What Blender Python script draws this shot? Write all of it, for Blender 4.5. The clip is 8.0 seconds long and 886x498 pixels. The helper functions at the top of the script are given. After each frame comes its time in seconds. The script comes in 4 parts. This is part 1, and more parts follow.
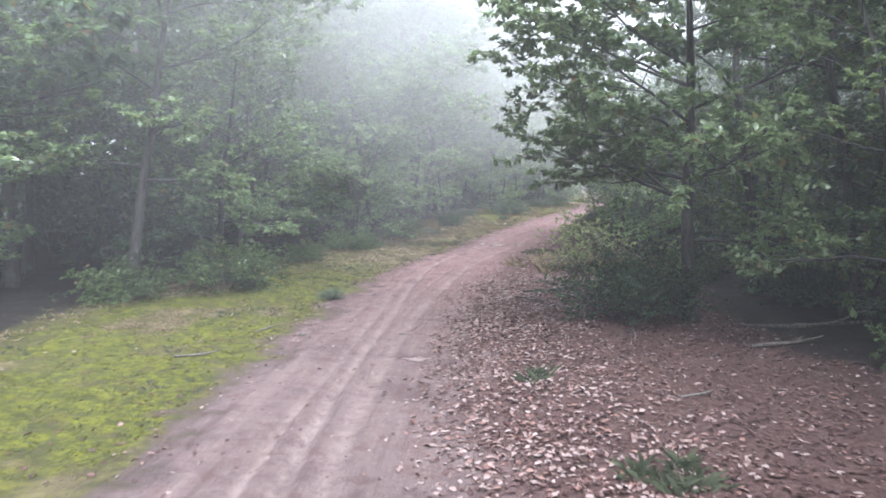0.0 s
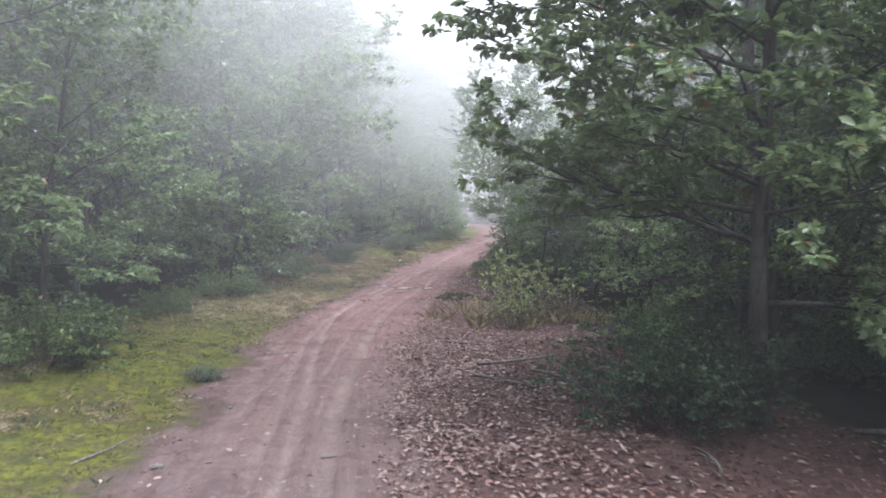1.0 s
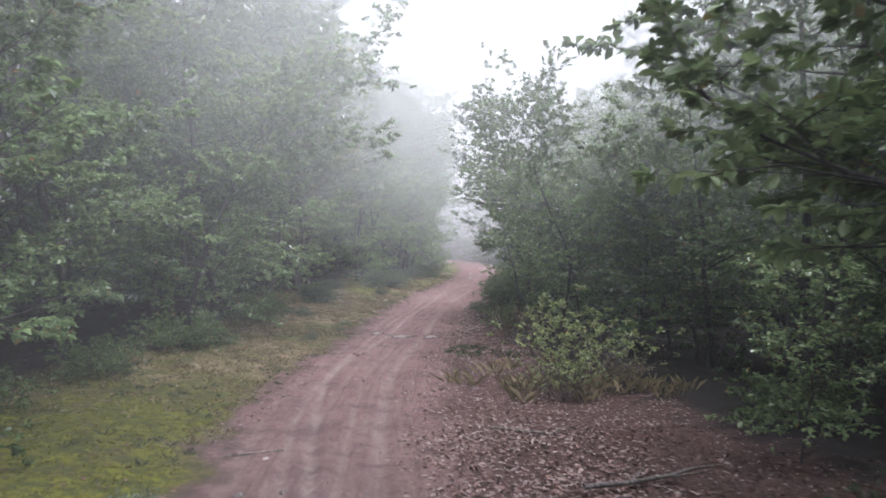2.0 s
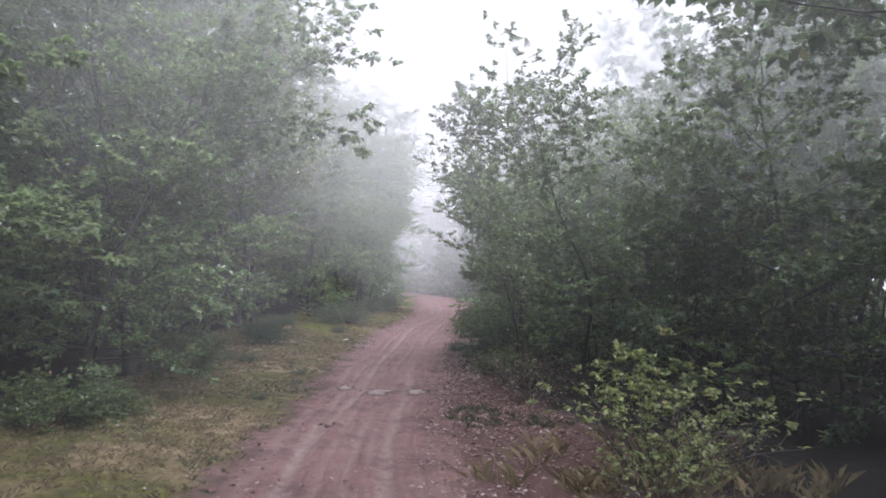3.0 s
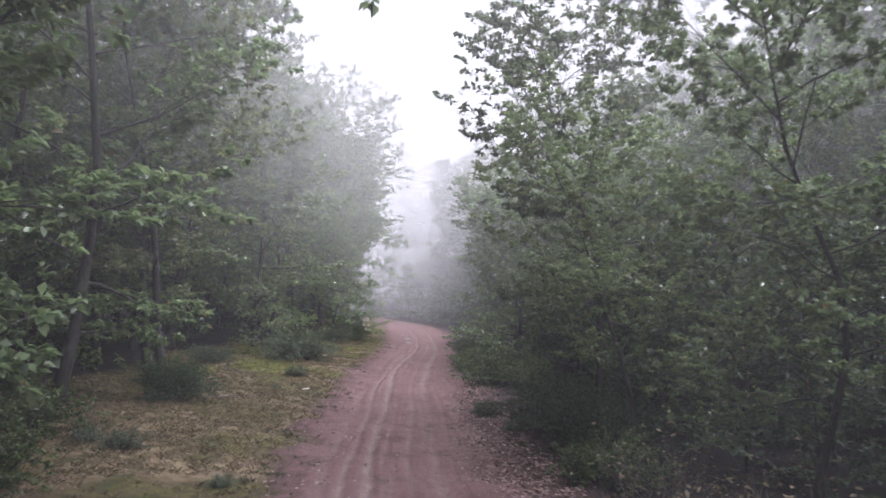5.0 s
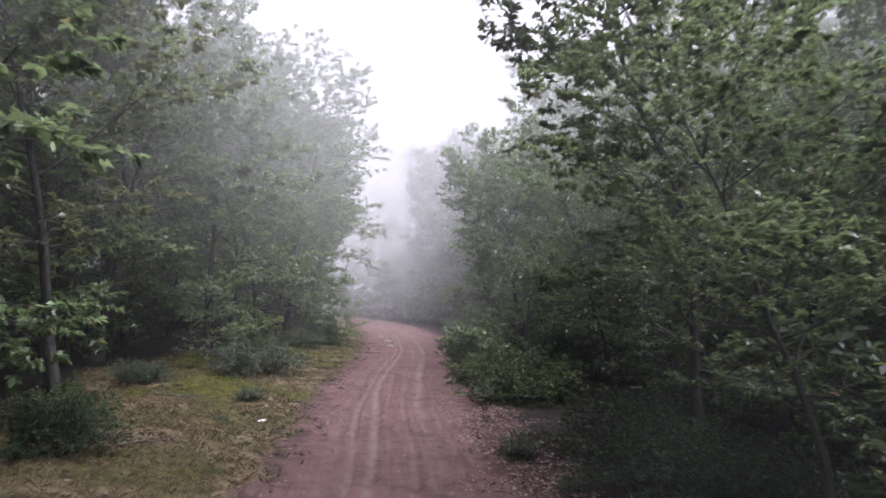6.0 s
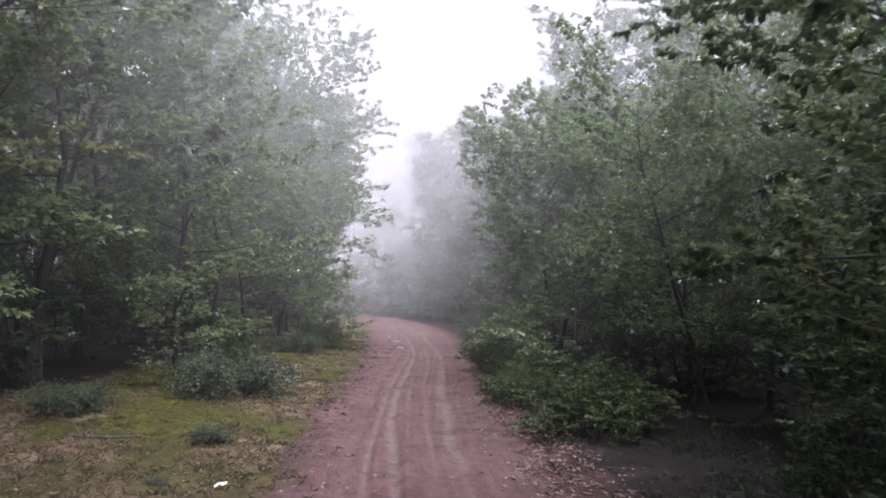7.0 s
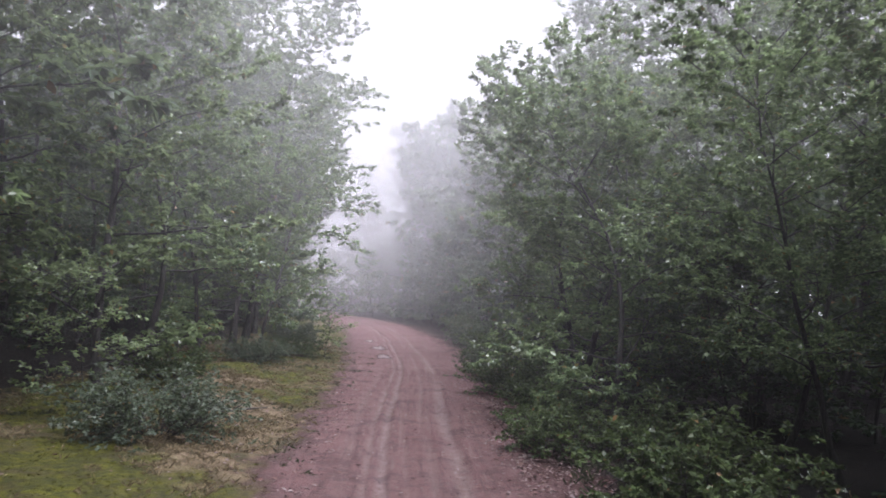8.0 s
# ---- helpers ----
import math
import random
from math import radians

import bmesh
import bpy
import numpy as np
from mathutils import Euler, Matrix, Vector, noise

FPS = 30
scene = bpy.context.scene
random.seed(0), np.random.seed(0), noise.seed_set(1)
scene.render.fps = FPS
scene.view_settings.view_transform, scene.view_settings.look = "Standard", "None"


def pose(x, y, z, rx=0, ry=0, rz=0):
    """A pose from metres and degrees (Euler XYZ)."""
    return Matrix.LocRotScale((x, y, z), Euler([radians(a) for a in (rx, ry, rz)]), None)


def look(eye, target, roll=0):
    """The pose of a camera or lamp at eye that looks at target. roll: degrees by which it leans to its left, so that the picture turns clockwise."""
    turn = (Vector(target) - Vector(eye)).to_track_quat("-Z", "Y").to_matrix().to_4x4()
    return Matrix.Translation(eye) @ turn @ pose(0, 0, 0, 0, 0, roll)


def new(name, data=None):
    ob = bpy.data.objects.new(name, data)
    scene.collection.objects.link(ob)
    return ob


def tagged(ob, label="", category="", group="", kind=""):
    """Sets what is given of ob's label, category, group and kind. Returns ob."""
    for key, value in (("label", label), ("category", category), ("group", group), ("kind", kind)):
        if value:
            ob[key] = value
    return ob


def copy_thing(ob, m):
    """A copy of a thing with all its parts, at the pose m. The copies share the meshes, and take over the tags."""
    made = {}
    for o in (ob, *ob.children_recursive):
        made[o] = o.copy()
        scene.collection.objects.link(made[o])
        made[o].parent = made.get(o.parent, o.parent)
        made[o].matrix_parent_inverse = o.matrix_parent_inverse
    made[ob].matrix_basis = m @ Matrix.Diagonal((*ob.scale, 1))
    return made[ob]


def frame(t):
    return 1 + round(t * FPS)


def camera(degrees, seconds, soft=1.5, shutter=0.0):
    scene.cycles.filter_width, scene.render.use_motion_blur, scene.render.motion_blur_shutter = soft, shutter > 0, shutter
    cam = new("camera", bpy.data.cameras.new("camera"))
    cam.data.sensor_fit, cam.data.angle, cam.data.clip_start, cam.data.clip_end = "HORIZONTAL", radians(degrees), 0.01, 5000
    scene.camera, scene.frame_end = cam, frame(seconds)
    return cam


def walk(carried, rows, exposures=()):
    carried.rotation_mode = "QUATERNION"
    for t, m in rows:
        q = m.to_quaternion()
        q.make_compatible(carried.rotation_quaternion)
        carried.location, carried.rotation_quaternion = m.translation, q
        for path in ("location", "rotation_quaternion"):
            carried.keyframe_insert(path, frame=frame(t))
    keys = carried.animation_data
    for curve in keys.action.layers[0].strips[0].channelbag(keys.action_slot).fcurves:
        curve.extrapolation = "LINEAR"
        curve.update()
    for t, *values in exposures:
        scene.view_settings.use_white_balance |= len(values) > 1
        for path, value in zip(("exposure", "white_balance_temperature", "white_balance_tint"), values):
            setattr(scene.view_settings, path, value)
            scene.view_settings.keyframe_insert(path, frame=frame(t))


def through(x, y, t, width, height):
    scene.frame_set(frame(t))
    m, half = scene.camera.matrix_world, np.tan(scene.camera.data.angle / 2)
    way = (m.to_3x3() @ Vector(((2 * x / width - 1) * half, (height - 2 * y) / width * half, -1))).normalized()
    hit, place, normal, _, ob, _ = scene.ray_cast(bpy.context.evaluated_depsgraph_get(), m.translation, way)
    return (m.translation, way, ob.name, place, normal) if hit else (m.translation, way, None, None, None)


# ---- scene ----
cam = camera(57.5, 8.0, 1.6, 0.2)
PATH = [
    (0, (0.058, 0.029, 2.145), (0.056, 2.019, 1.946), 0.7),
    (0.5, (-0.243, 1.729, 2.084), (-0.059, 3.713, 1.916), 0.5),
    (1, (-0.492, 3.373, 2.071), (-0.181, 5.345, 1.957), 1.6),
    (1.5, (-0.696, 5.019, 2.039), (-0.351, 6.988, 1.978), 2.4),
    (1.7, (-0.752, 5.679, 2.004), (-0.393, 7.646, 1.958), 2.5),
    (2.8, (-0.791, 9.644, 1.837), (-0.291, 11.58, 1.888), 2.5),
    (3, (-0.709, 10.412, 1.808), (-0.19, 12.342, 1.873), 2.6),
    (3.5, (-0.496, 12.202, 1.756), (0.042, 14.127, 1.821), 2.8),
    (4, (-0.298, 13.996, 1.718), (0.264, 15.913, 1.825), 4.4),
    (4.5, (-0.09, 15.796, 1.692), (0.501, 17.703, 1.816), 4.2),
    (4.7, (-0.008, 16.492, 1.674), (0.595, 18.395, 1.803), 4.1),
    (5.8, (0.792, 20.396, 1.62), (1.466, 22.274, 1.749), 3.0),
    (6, (0.97, 21.187, 1.606), (1.656, 23.061, 1.734), 2.6),
    (6.5, (1.376, 22.958, 1.576), (2.06, 24.834, 1.695), 2.0),
    (7, (1.814, 24.673, 1.598), (2.496, 26.55, 1.712), 1.8),
    (7.5, (2.239, 26.318, 1.613), (2.927, 28.193, 1.73), 1.7),
    (8, (2.649, 27.961, 1.626), (3.378, 29.82, 1.742), 3.2),
]
EXPOSURES = [(0.0, 2.92, 5700, 14), (0.8, 2.72, 5780, 15), (1.7, 2.46, 5880, 17), (3.5, 2.17, 5900, 21), (4.7, 2.14, 5900, 24), (6.0, 2.06, 5950, 26), (8.0, 2.12, 5920, 26)]
walk(cam, [(t, look(eye, target, roll)) for t, eye, target, roll in PATH], EXPOSURES)

scene.cycles.transparent_max_bounces = 48

# ---- world and sun: a white, overcast, misty sky ----
SUN_UP, SUN_ROUND = radians(68), radians(150)
world = bpy.data.worlds.new("overcast_sky")
scene.world = world
world.use_nodes = True
wn, wl = world.node_tree.nodes, world.node_tree.links
wn.clear()
sky = wn.new("ShaderNodeTexSky")
sky.sky_type, sky.sun_disc = "NISHITA", False
sky.sun_elevation, sky.sun_rotation = SUN_UP, SUN_ROUND
sky.dust_density, sky.air_density = 6.0, 1.0
pale = wn.new("ShaderNodeHueSaturation")
pale.inputs["Saturation"].default_value = 0.12
cloud = wn.new("ShaderNodeMix")
cloud.data_type = "RGBA"
cloud.inputs["Factor"].default_value = 0.6
cloud.inputs["B"].default_value = (8.9, 9.0, 9.2, 1)
back = wn.new("ShaderNodeBackground")
back.inputs["Strength"].default_value = 0.052
wout = wn.new("ShaderNodeOutputWorld")
wl.new(sky.outputs["Color"], pale.inputs["Color"])
wl.new(pale.outputs["Color"], cloud.inputs["A"])
wl.new(cloud.outputs["Result"], back.inputs["Color"])
wl.new(back.outputs["Background"], wout.inputs["Surface"])
sun = new("sun", bpy.data.lights.new("sun", "SUN"))
sun.data.energy, sun.data.angle, sun.data.color = 2.1, radians(60), (1.0, 0.985, 0.96)
sun.matrix_world = look((0, 0, 40), (-40 * math.sin(SUN_ROUND) / math.tan(SUN_UP), -40 * math.cos(SUN_ROUND) / math.tan(SUN_UP), 0))

# ---- plan: the track's middle line, its width and the lie of the ground ----
LINE_Y = [-300, -20, 0, 4.2, 7.5, 10.5, 13, 16, 18.2, 20, 22.5, 25, 27, 34, 38, 45, 56, 66, 74, 82, 92, 110, 300]
LINE_X = [-8, -1.6, -1.0, -0.95, -0.88, -0.72, -0.45, 0.02, 0.5, 0.95, 1.65, 2.25, 2.8, 4.85, 6.25, 8.8, 11.9, 14.2, 15.2, 14.5, 11.0, 2.0, -80]
HALF_Y = [-20, 4, 10, 16, 20, 26, 36, 46, 70]
HALF_X = [0.8, 0.78, 0.78, 0.9, 0.95, 1.1, 1.25, 1.6, 1.8]


def middle(y):
    y = np.asarray(y, float)
    return sum(np.interp(y + d, LINE_Y, LINE_X) for d in (-1.5, -0.75, 0, 0.75, 1.5)) / 5


def half_width(y):
    return np.interp(y, HALF_Y, HALF_X)


def reach_of(off, y):
    """Half the track's width, with the trodden margin that widens it on the litter side."""
    return half_width(y) + np.where(off > 0, np.interp(y, [0, 9, 16, 21], [0.5, 0.45, 0.25, 0.0]), 0.0)


def step(a, b, v):
    s = np.clip((np.asarray(v, float) - a) / (b - a), 0, 1)
    return s * s * (3 - 2 * s)


def hashed(i, j, seed):
    n = np.sin(i * 127.1 + j * 311.7 + seed * 74.7) * 43758.5453
    return n - np.floor(n)


def rough(x, y, size, seed=0):
    """Smooth noise from 0 to 1 over the plan, with lumps of the given size."""
    x, y = np.asarray(x, float) / size, np.asarray(y, float) / size
    i, j = np.floor(x), np.floor(y)
    u, v = x - i, y - j
    u, v = u * u * (3 - 2 * u), v * v * (3 - 2 * v)
    a, b = hashed(i, j, seed), hashed(i + 1, j, seed)
    c, d = hashed(i, j + 1, seed), hashed(i + 1, j + 1, seed)
    return a * (1 - u) * (1 - v) + b * u * (1 - v) + c * (1 - u) * v + d * u * v


def masks(x, y):
    """How far the ground at a place is bare sand, moss, leaf litter and dry grass."""
    x, y = np.asarray(x, float), np.asarray(y, float)
    off = x - middle(y)
    half = reach_of(off, y)
    ragged = (rough(x, y, 0.5, 3) - 0.5) * 0.32 + (rough(x, y, 0.14, 4) - 0.5) * 0.26 + (rough(x, y, 0.06, 14) - 0.5) * 0.2
    sand = 1 - step(half - 0.3, half + 0.24, np.abs(off) + 1.3 * ragged)
    left = step(0.0, 0.35, -off - half + 0.1 + ragged)
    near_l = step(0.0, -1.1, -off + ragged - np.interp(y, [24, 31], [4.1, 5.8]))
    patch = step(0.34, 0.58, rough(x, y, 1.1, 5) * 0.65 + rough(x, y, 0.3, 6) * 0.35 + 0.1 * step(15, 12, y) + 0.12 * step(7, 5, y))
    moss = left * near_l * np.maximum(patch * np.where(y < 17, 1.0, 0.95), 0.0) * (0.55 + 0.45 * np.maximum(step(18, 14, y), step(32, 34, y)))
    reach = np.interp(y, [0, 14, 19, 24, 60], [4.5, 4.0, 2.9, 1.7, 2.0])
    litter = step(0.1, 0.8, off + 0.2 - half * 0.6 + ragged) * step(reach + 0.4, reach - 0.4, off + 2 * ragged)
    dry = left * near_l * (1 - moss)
    return sand, moss, litter, dry


def lie(x, y, relief=True):
    """The height of the ground."""
    x, y = np.asarray(x, float), np.asarray(y, float)
    off, half = x - middle(y), half_width(y)
    z = 0.031 * 4 * np.log1p(np.exp(np.clip((18 - np.maximum(y, -14)) / 4, -30, 30)))
    z = z + 0.16 * step(0.9, 2.6, off) * step(17, 11, y) + 0.05 * step(half, half + 1.2, -off)
    aside = step(half * 0.8, half + 0.8, np.abs(off))
    z = z + aside * ((rough(x, y, 2.6, 1) - 0.5) * 0.16 + (rough(x, y, 0.7, 2) - 0.5) * 0.06)
    if relief:
        z = z + aside * (rough(x, y, 0.22, 7) - 0.5) * 0.035
    return z


def ruts(x, y):
    """The wheel marks: how deep the track's surface is pressed in, in metres."""
    off = x - middle(y) + 0.03 * np.sin(y * 0.4) + (rough(y, y * 0, 3.5, 9) - 0.5) * 0.1
    z = 0.0 * off
    start = step(17, 9, y)
    for n, (place, wide, deep) in enumerate(((-0.27 + 0.4 * start, 0.055, 0.04), (-0.44 + 0.36 * start, 0.04, 0.028), (0.45, 0.08, 0.026), (0.16, 0.035, 0.018), (-0.68 + 0.3 * start, 0.06, 0.02), (0.62, 0.03, 0.018), (-0.1 - 0.3 * start, 0.03, 0.022), (0.3, 0.025, 0.018))):
        own = off - place - (rough(y, y * 0 + n, 4.5, 20 + n) - 0.5) * 0.14 - (rough(y, y * 0 + n, 0.5, 40 + n) - 0.5) * 0.03
        here = step(0.12, 0.45, rough(x * 0 + n, y, 3.1, 30 + n)) * (0.6 if n > 3 else 1.0) if n > 1 else 0.6 + 0.5 * rough(x * 0 + n, y, 2.3, 11)
        z = z + deep * here * np.exp(-((own / wide) ** 2))
        z = z - 0.4 * deep * here * np.exp(-(((own - 1.8 * wide) / (0.7 * wide)) ** 2))
    return z


# ---- materials ----
def material(name, build):
    m = bpy.data.materials.new(name)
    m.use_nodes = True
    nodes, links = m.node_tree.nodes, m.node_tree.links
    nodes.clear()
    out = nodes.new("ShaderNodeOutputMaterial")

    def add(kind, **values):
        n = nodes.new(kind)
        for key, value in values.items():
            n.inputs[key.replace("_", " ")].default_value = value
        return n

    def mix(fac, a, b, blend="MIX"):
        n = nodes.new("ShaderNodeMix")
        n.data_type, n.blend_type = "RGBA", blend
        for socket, value in (("Factor", fac), ("A", a), ("B", b)):
            if isinstance(value, (tuple, float, int)):
                n.inputs[socket].default_value = value if not isinstance(value, tuple) else (*value, 1)
            else:
                links.new(value, n.inputs[socket])
        return n.outputs["Result"]

    def maths(op, a, b=0.0):
        n = nodes.new("ShaderNodeMath")
        n.operation = op
        for k, value in enumerate((a, b)):
            if isinstance(value, (float, int)):
                n.inputs[k].default_value = value
            else:
                links.new(value, n.inputs[k])
        return n.outputs[0]

    def spots(scale, detail=4.0, roughness=0.6, vector=None):
        n = add("ShaderNodeTexNoise", Scale=scale, Detail=detail, Roughness=roughness)
        if vector is None:
            vector = nodes.new("ShaderNodeNewGeometry").outputs["Position"]
        links.new(vector, n.inputs["Vector"])
        return n.outputs["Fac"]

    def ramp(value, a, b):
        n = nodes.new("ShaderNodeMapRange")
        n.interpolation_type = "SMOOTHSTEP"
        links.new(value, n.inputs["Value"])
        n.inputs["From Min"].default_value, n.inputs["From Max"].default_value = a, b
        return n.outputs["Result"]

    surface = build(nodes, links, add, mix, maths, spots, ramp)
    links.new(surface, out.inputs["Surface"])
    return m


def earth(nodes, links, add, mix, maths, spots, ramp):
    def given(name):
        n = nodes.new("ShaderNodeAttribute")
        n.attribute_name = name
        return n.outputs["Fac"]

    big, mid, fine, grit = spots(0.7), spots(5.0), spots(38.0, 5.0, 0.7), spots(160.0, 3.0, 0.7)
    sand = mix(ramp(big, 0.35, 0.65), (0.155, 0.083, 0.077), (0.195, 0.113, 0.104))
    where = nodes.new("ShaderNodeSeparateXYZ")
    links.new(nodes.new("ShaderNodeNewGeometry").outputs["Position"], where.inputs[0])
    grey = maths("MULTIPLY", ramp(maths("ADD", where.outputs["Y"], maths("MULTIPLY", big, 6.0)), 20.0, 9.0), 0.95)
    sand = mix(grey, sand, (0.15, 0.11, 0.103))
    sand = mix(maths("MULTIPLY", ramp(mid, 0.45, 0.7), 0.8), sand, (0.115, 0.069, 0.064))
    sand = mix(maths("MULTIPLY", ramp(spots(24.0, 3.0, 0.6), 0.56, 0.66), 0.6), sand, (0.2, 0.15, 0.14))
    along = nodes.new("ShaderNodeCombineXYZ")
    links.new(maths("MULTIPLY", given("across"), 15.0), along.inputs[0])
    links.new(maths("MULTIPLY", where.outputs["Y"], 0.8), along.inputs[1])
    streak = spots(1.0, 5.0, 0.65, along.outputs[0])
    sand = mix(maths("MULTIPLY", ramp(streak, 0.52, 0.68), 0.55), sand, (0.08, 0.05, 0.047))
    sand = mix(maths("MULTIPLY", ramp(streak, 0.46, 0.32), 0.45), sand, (0.22, 0.165, 0.152))
    sand = mix(maths("MULTIPLY", given("pressed"), maths("ADD", maths("MULTIPLY", ramp(spots(11.0), 0.35, 0.6), 0.6), 0.4)), sand, (0.27, 0.21, 0.192))
    sand = mix(maths("MULTIPLY", ramp(fine, 0.55, 0.7), 0.45), sand, (0.06, 0.037, 0.034))
    sand = mix(maths("MULTIPLY", ramp(spots(1.6, 6.0, 0.7), 0.5, 0.64), 0.5), sand, (0.066, 0.04, 0.04))
    sand = mix(maths("MULTIPLY", ramp(grit, 0.52, 0.66), 0.65), sand, (0.045, 0.028, 0.025))
    moss = mix(ramp(mid, 0.3, 0.65), (0.05, 0.056, 0.007), (0.135, 0.14, 0.009))
    moss = mix(maths("MULTIPLY", ramp(spots(13.0, 5.0, 0.7), 0.44, 0.6), 0.8), moss, (0.034, 0.04, 0.010))
    moss = mix(maths("MULTIPLY", ramp(spots(2.6), 0.52, 0.66), 0.6), moss, (0.07, 0.052, 0.028))
    moss = mix(maths("MULTIPLY", ramp(fine, 0.5, 0.68), 0.8), moss, (0.03, 0.03, 0.010))
    litter = mix(ramp(fine, 0.42, 0.6), (0.075, 0.038, 0.033), (0.105, 0.062, 0.054))
    litter = mix(ramp(grit, 0.5, 0.68), litter, (0.030, 0.017, 0.014))
    dry = mix(ramp(mid, 0.35, 0.65), (0.15, 0.108, 0.062), (0.24, 0.187, 0.108))
    dry = mix(ramp(spots(2.2), 0.5, 0.62), dry, (0.06, 0.058, 0.022))
    dry = mix(maths("MULTIPLY", ramp(fine, 0.5, 0.66), 0.8), dry, (0.055, 0.043, 0.024))
    # dark humus, with the shade under the trees put into the colour too
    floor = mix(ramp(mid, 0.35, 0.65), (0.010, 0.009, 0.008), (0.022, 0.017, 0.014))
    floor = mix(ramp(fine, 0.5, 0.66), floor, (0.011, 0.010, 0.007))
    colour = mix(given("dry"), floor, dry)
    colour = mix(given("litter"), colour, litter)
    colour = mix(given("moss"), colour, moss)
    colour = mix(given("sand"), colour, sand)
    p = add("ShaderNodeBsdfPrincipled", Roughness=0.85)
    p.inputs["Specular IOR Level"].default_value = 0.25
    links.new(colour, p.inputs["Base Color"])
    bump = add("ShaderNodeBump", Strength=0.9, Distance=0.04)
    links.new(maths("ADD", maths("ADD", fine, maths("MULTIPLY", spots(12.0, 3.0, 0.6), 0.8)), maths("MULTIPLY", grit, 0.5)), bump.inputs["Height"])
    links.new(bump.outputs["Normal"], p.inputs["Normal"])
    return p.outputs["BSDF"]


def leafy(dark, light, tint, through=0.32, shine=0.42, gloss=0.55):
    """Leaves: each with its own shade, each plant a little different, with daylight glowing through the blade."""
    def build(nodes, links, add, mix, maths, spots, ramp):
        own = nodes.new("ShaderNodeNewGeometry").outputs["Random Per Island"]
        plant = nodes.new("ShaderNodeObjectInfo").outputs["Random"]
        colour = mix(maths("POWER", own, 2.2), dark, light)
        colour = mix(maths("MULTIPLY", plant, 0.45), colour, tint)
        colour = mix(maths("MULTIPLY", ramp(spots(1.3), 0.4, 0.7), 0.5), colour, light)
        colour = mix(maths("GREATER_THAN", maths("FRACT", maths("MULTIPLY", own, 37.7)), 0.985), colour, (0.2, 0.12, 0.05))
        p = add("ShaderNodeBsdfPrincipled", Roughness=shine)
        p.inputs["Specular IOR Level"].default_value = gloss
        links.new(colour, p.inputs["Base Color"])
        t = add("ShaderNodeBsdfTranslucent")
        links.new(mix(0.5, colour, (0.23, 0.30, 0.12)), t.inputs["Color"])
        n = add("ShaderNodeMixShader", Fac=through)
        links.new(p.outputs["BSDF"], n.inputs[1])
        links.new(t.outputs["BSDF"], n.inputs[2])
        return n.outputs["Shader"]
    return build


def woody(dark, light, lichen):
    def build(nodes, links, add, mix, maths, spots, ramp):
        where = nodes.new("ShaderNodeTexCoord").outputs["Object"]
        long = nodes.new("ShaderNodeMapping")
        long.inputs["Scale"].default_value = (9, 9, 1.3)
        links.new(where, long.inputs["Vector"])
        grain = spots(5.0, 6.0, 0.7, long.outputs["Vector"])
        colour = mix(ramp(grain, 0.35, 0.65), dark, light)
        colour = mix(maths("MULTIPLY", ramp(spots(3.0), 0.52, 0.7), 0.6), colour, lichen)
        p = add("ShaderNodeBsdfPrincipled", Roughness=0.8)
        links.new(colour, p.inputs["Base Color"])
        bump = add("ShaderNodeBump", Strength=0.8, Distance=0.015)
        links.new(grain, bump.inputs["Height"])
        links.new(bump.outputs["Normal"], p.inputs["Normal"])
        return p.outputs["BSDF"]
    return build


def fallen(nodes, links, add, mix, maths, spots, ramp):
    own = nodes.new("ShaderNodeNewGeometry").outputs["Random Per Island"]
    again = maths("FRACT", maths("MULTIPLY", own, 17.3))
    colour = mix(own, (0.105, 0.056, 0.048), (0.21, 0.145, 0.13))
    colour = mix(maths("GREATER_THAN", again, 0.72), colour, (0.215, 0.165, 0.15))
    colour = mix(maths("LESS_THAN", again, 0.16), colour, (0.15, 0.075, 0.056))
    colour = mix(maths("MULTIPLY", ramp(spots(60.0), 0.45, 0.65), 0.4), colour, (0.062, 0.033, 0.024))
    p = add("ShaderNodeBsdfPrincipled", Roughness=0.5)
    links.new(colour, p.inputs["Base Color"])
    return p.outputs["BSDF"]


def blades(dark, light):
    def build(nodes, links, add, mix, maths, spots, ramp):
        own = nodes.new("ShaderNodeNewGeometry").outputs["Random Per Island"]
        colour = mix(own, dark, light)
        colour = mix(maths("MULTIPLY", ramp(spots(2.5), 0.4, 0.65), 0.5), colour, dark)
        p = add("ShaderNodeBsdfPrincipled", Roughness=0.7)
        links.new(colour, p.inputs["Base Color"])
        t = add("ShaderNodeBsdfTranslucent")
        links.new(colour, t.inputs["Color"])
        n = add("ShaderNodeMixShader", Fac=0.25)
        links.new(p.outputs["BSDF"], n.inputs[1])
        links.new(t.outputs["BSDF"], n.inputs[2])
        return n.outputs["Shader"]
    return build


